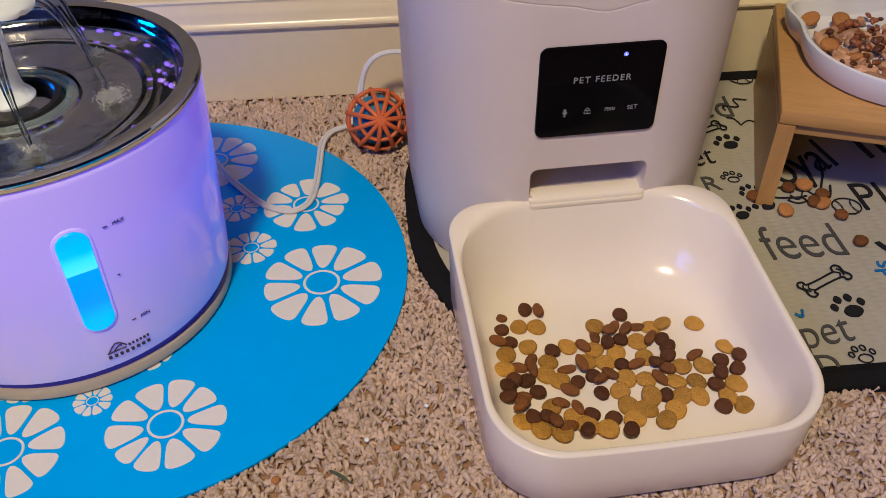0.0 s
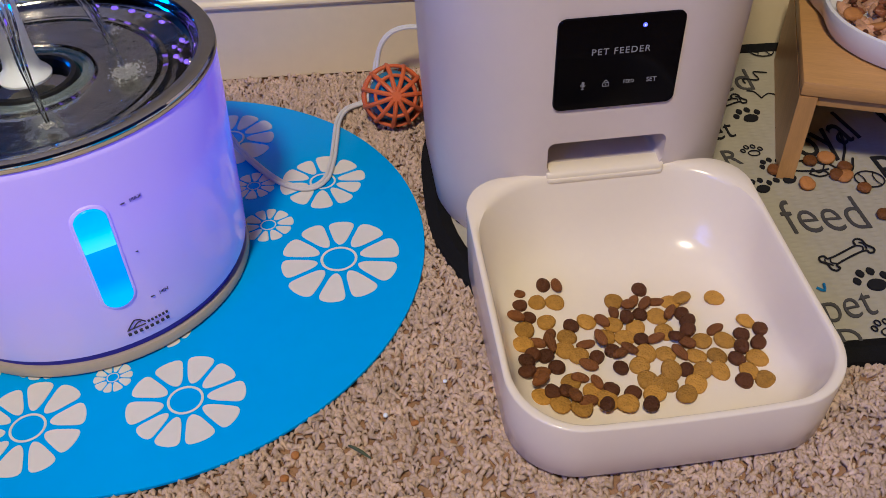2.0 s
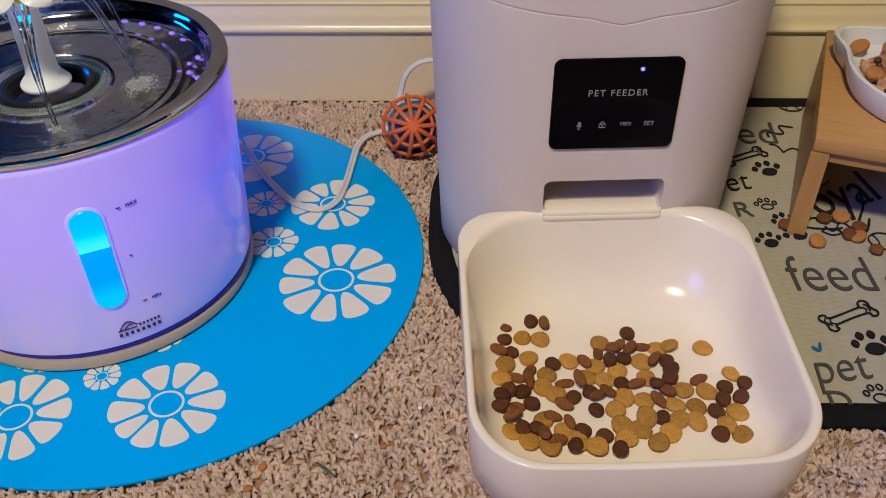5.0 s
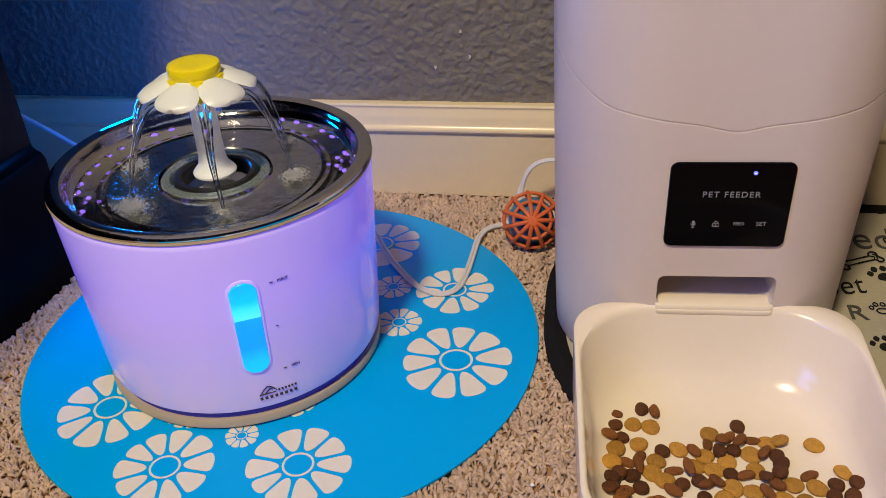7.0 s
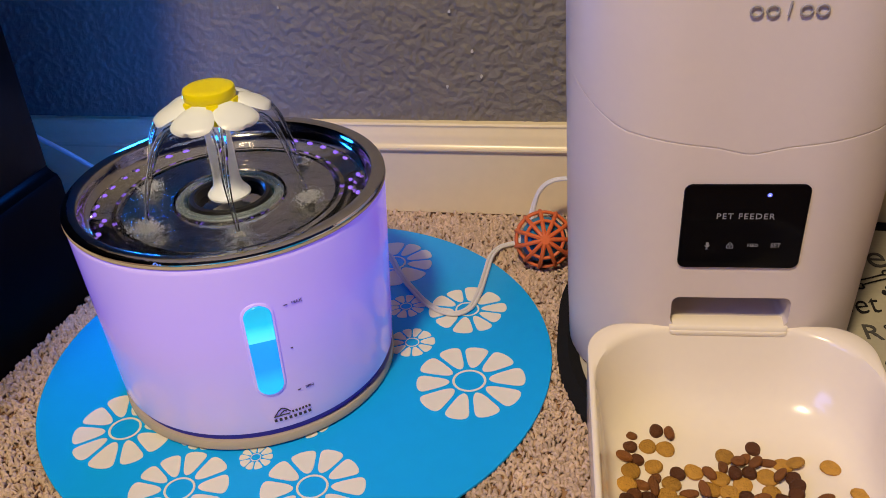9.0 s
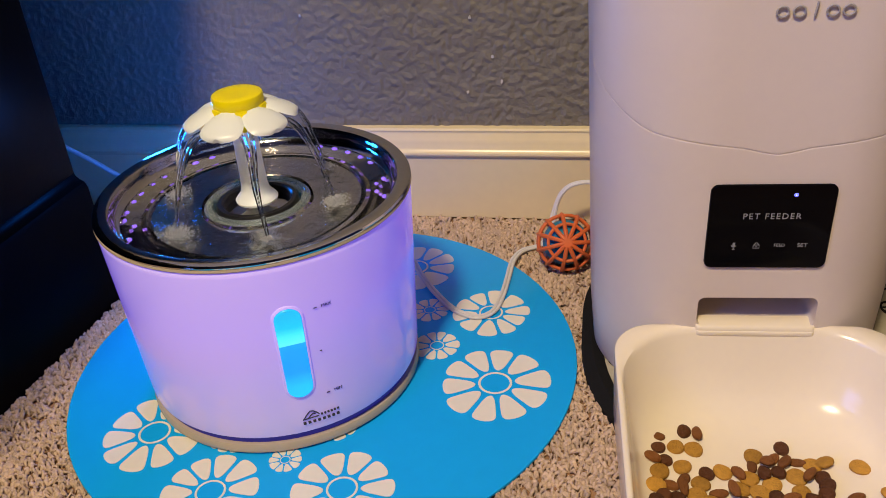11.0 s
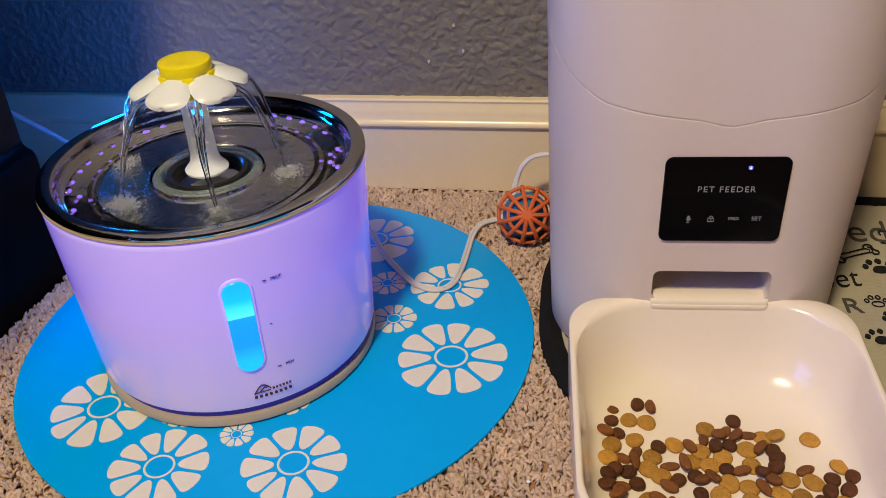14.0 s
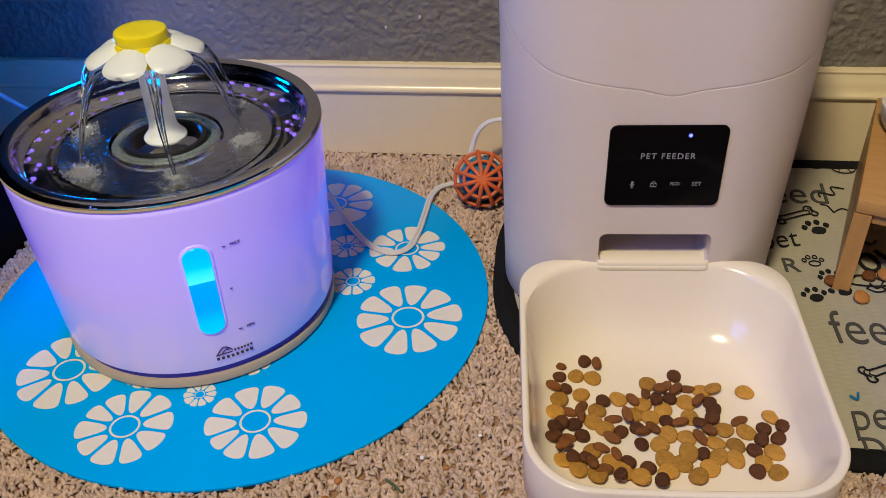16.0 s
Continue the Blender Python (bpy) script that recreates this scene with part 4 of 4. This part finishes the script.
# ---- toy ball, cables, cabinet ----
def ball():
    b = thing("toy_ball", pose(0.1440, -0.098, 0.0010), "orange rubber lattice ball with a blue ball inside", "toy ball")
    R, axis = 0.0245, Vector((0.10, -0.86, 0.50)).normalized()
    s = axis.orthogonal().normalized()
    q = axis.cross(s)
    c = Vector((0, 0, R))

    def point(lat, lon, r=R):
        return c + r * (axis * math.sin(lat) + (s * math.cos(lon) + q * math.sin(lon)) * math.cos(lat))
    n = 11
    for k in range(n):
        lon = 2 * math.pi * k / n
        pts = [point(radians(-82 + 164 * i / 22), lon) for i in range(23)]
        part("rib", tube(pts, 0.0019, 7), M["orange"], b)
    for lat in (-52, -16, 18, 50):
        pts = [point(radians(lat), 2 * math.pi * i / 48) for i in range(49)]
        part("hoop", tube(pts, 0.0015, 7, False), M["orange"], b)
    for sgn in (1, -1):
        pole = lathe([(0.0015, 0.0012), (0.0048, 0.0010), (0.0056, -0.0004), (0.0050, -0.0016), (0.0015, -0.0016)], 20)
        part("pole_cap", moved(pole, Matrix.Translation(c + axis * R * sgn) @ (axis * sgn).to_track_quat("Z", "Y").to_matrix().to_4x4()), M["orange"], b)
    bm = bmesh.new()
    bmesh.ops.create_uvsphere(bm, u_segments=32, v_segments=18, radius=0.0198)
    part("inner_ball", moved(bm, Matrix.Translation(c)), M["blue"], b, "dark blue inner ball")


ball()


def cable(name, points, label, twin=True, r=0.00145):
    if not twin:
        return tagged(mesh_object(name, tube(spline(points), r, 8), M["cord"]), label, "cable")
    base = thing(name, pose(*points[0]), label, "cable")
    pts = [p - Vector(points[0]) for p in spline(points)]
    for sgn in (-1, 1):
        line = []
        for i, p in enumerate(pts):
            d = pts[min(i + 1, len(pts) - 1)] - pts[max(i - 1, 0)]
            n = Vector((-d.y, d.x, 0.3 * abs(d.z)))
            line.append(p + sgn * r * 0.95 * (n.normalized() if n.length > 1e-6 else Vector((1, 0, 0))))
        part("strand", tube(line, r, 8), M["cord"], base)
    return base


cable("power_cable", [(-0.02, -0.145, 0.030), (0.006, -0.118, 0.018), (0.022, -0.134, 0.0090), (0.036, -0.153, 0.0062), (0.056, -0.177, 0.0060), (0.076, -0.187, 0.0060), (0.089, -0.178, 0.0060),
                      (0.094, -0.155, 0.0060), (0.096, -0.128, 0.0060), (0.098, -0.098, 0.0055), (0.105, -0.080, 0.0048), (0.120, -0.070, 0.005), (0.128, -0.062, 0.012), (0.132, -0.052, 0.030),
                      (0.138, -0.049, 0.047), (0.150, -0.048, 0.057), (0.170, -0.048, 0.058), (0.21, -0.046, 0.045)], "white twin power cable looping over the blue placemat")
cable("wall_cable", [(-0.150, -0.10, 0.048), (-0.20, -0.09, 0.052), (-0.262, -0.085, 0.073), (-0.300, -0.082, 0.094), (-0.36, -0.08, 0.125), (-0.42, -0.08, 0.14)], "white cable running behind the black cabinet", False, 0.0022)


def cabinet():
    c = thing("cabinet", pose(-0.2475, -0.172, -0.002, 0, 0, -5.5), "black lacquered cabinet standing on the carpet", "cabinet")
    part("body", box(-0.42, -0.52, 0.125, -0.004, 0.0, 0.56, 0.003), M["black"], c)
    prof = [(0.0, 0.0), (0.0, 0.112), (-0.002, 0.117), (-0.006, 0.119), (-0.009, 0.122), (-0.010, 0.127)]
    part("plinth", loft([[(-0.42, y, 0), (-0.42, y, 0.127)] + [(x + 0.002, y, z) for x, z in prof[::-1]] for y in (-0.52, -0.3, 0.002)], (True, True)), M["black"], c, "black moulded plinth")
    # unseen overhang, added to block the lamp from the left wall and carpet
    part("top", box(-0.43, -0.78, 0.56, 0.078, 0.02, 0.582, 0.004), M["black"], c)


cabinet()


# ---- raised dish ----
def stand():
    s = thing("bowl_stand", pose(0.4185, -0.2120, 0.0055, 0, 0, -20.3), "small honey-coloured bamboo stand holding a raised dish", "bowl stand")
    w, d, h = 0.34, 0.178, 0.080
    part("top_board", box(0, 0, h - 0.011, w, d, h, 0.0018), M["wood"], s)
    for x0 in (0.0, w - 0.012):
        side = loft([[(x0 + dx, y, z) for dx, y in ((0, 0), (0.012, 0), (0.012, d), (0, d))] for dx0, z in ((0, 0),)] + [[(x0 + dx, y, h - 0.0115) for dx, y in ((0, 0), (0.012, 0), (0.012, d), (0, d))]])
        part("side_panel", side, M["wood_end"], s)
    part("front_rail", box(0.0125, 0.004, h - 0.0195, w - 0.0125, 0.013, h - 0.0115, 0.001), M["wood"], s)
    part("back_rail", box(0.0125, d - 0.013, h - 0.0195, w - 0.0125, d - 0.004, h - 0.0115, 0.001), M["wood"], s)


stand()


def dish():
    cx, cy, z0 = 0.532, -0.160, 0.0858
    d = thing("dish", pose(cx, cy, z0), "white ceramic ear-shaped dish with leftover wet food and kibble", "dish")

    def shape(f, z):
        out = []
        for i in range(96):
            a = 2 * math.pi * i / 96
            r = 0.0765 * f
            for ear in (132, 62):
                da = abs((math.degrees(a) - ear + 180) % 360 - 180)
                r += 0.020 * f * math.exp(-(da / 14) ** 2)
            out.append((r * math.cos(a), r * math.sin(a), z))
        return out
    part("ceramic", loft([shape(0.86, 0), shape(0.93, 0.0015), shape(0.975, 0.008), shape(1.0, 0.0185), shape(0.995, 0.0205), shape(0.97, 0.0212), shape(0.945, 0.0202), shape(0.925, 0.016),
                          shape(0.89, 0.009), shape(0.8, 0.0055), shape(0.5, 0.005)]), M["ceramic"], d)
    rng = random.Random(12)
    # shredded pale meat below, darker bits scattered over it
    for name, count, lo, hi, stretch, lift, mat, label in (
            ("shredded_meat", 110, 0.0028, 0.0062, (1.7, 0.8, 0.6), 0.004, "pale_meat", "pale pink-brown shreds of wet pet food in the dish"),
            ("wet_food", 150, 0.0016, 0.0040, (1.3, 0.9, 0.7), 0.008, "meat", "dark red-brown chunks of wet pet food in the dish")):
        many = []
        for k in range(count):
            a, q = rng.uniform(0, 2 * math.pi), 0.056 * math.sqrt(rng.random())
            bm = bmesh.new()
            bmesh.ops.create_icosphere(bm, subdivisions=2, radius=rng.uniform(lo, hi))
            for v in bm.verts:
                v.co *= 1 + 0.55 * noise.noise(v.co * 300 + Vector((k, 0, 0)))
            many.append(moved(bm, pose(q * math.cos(a) - 0.004, q * math.sin(a) + 0.004, 0.007 + rng.uniform(0, lift), rng.uniform(0, 50), rng.uniform(-40, 40), rng.uniform(0, 360)) @ Matrix.Diagonal((*stretch, 1))))
        tagged(mesh_object(name, moved(join(*many), pose(cx, cy, z0)), M[mat], 60), label, "pet food", kind="stuff")
    me = nugget("dish_kibble", 0.0068, 0.005, 61)
    me.materials.append(M["stray"])
    for x, y, z in ((-0.051, 0.055, 0.013), (-0.030, 0.049, 0.014), (-0.055, 0.012, 0.013), (-0.044, -0.006, 0.012)):
        ob = new("dish_kibble", me)
        ob.matrix_world = pose(cx + x, cy + y, z0 + z, rng.uniform(-25, 25), rng.uniform(-25, 25), rng.uniform(0, 360))
        tagged(ob, "round orange-brown kibble lying in the ceramic dish", "kibble", "kibble in the dish")


dish()

blade = tube([(0.1065, -0.4148, 0.002), (0.110, -0.418, 0.0034), (0.114, -0.421, 0.0034), (0.1185, -0.4245, 0.0022)], 0.0010, 5, True, [0.5, 1, 1, 0.4])
tagged(mesh_object("grass_blade", blade, M["green"]), "dry green blade of grass on the carpet", "grass blade")


def crumbs():
    """Small bits dropped on the carpet in front of the bowls."""
    for k, (x, y, r, mat, label) in enumerate((
            (0.162, -0.376, 0.0012, "petal", "tiny white crumb lying on the carpet"), (0.127, -0.397, 0.0014, "petal", "tiny white crumb lying on the carpet"),
            (0.078, -0.419, 0.0024, "stray", "small brown food crumb lying on the carpet"), (0.073, -0.433, 0.0024, "stray", "small brown food crumb lying on the carpet"),
            (0.143, -0.404, 0.0022, "stray", "small brown food crumb lying on the carpet"))):
        me = nugget("crumb", r, r * 1.2, 90 + k)
        me.materials.append(M[mat])
        ob = new("crumb", me)
        ob.matrix_world = pose(x, y, 0.0022 + r * 0.3, 10 * k, 5, 50 * k)
        tagged(ob, label, "crumb", "crumbs on the carpet")


crumbs()
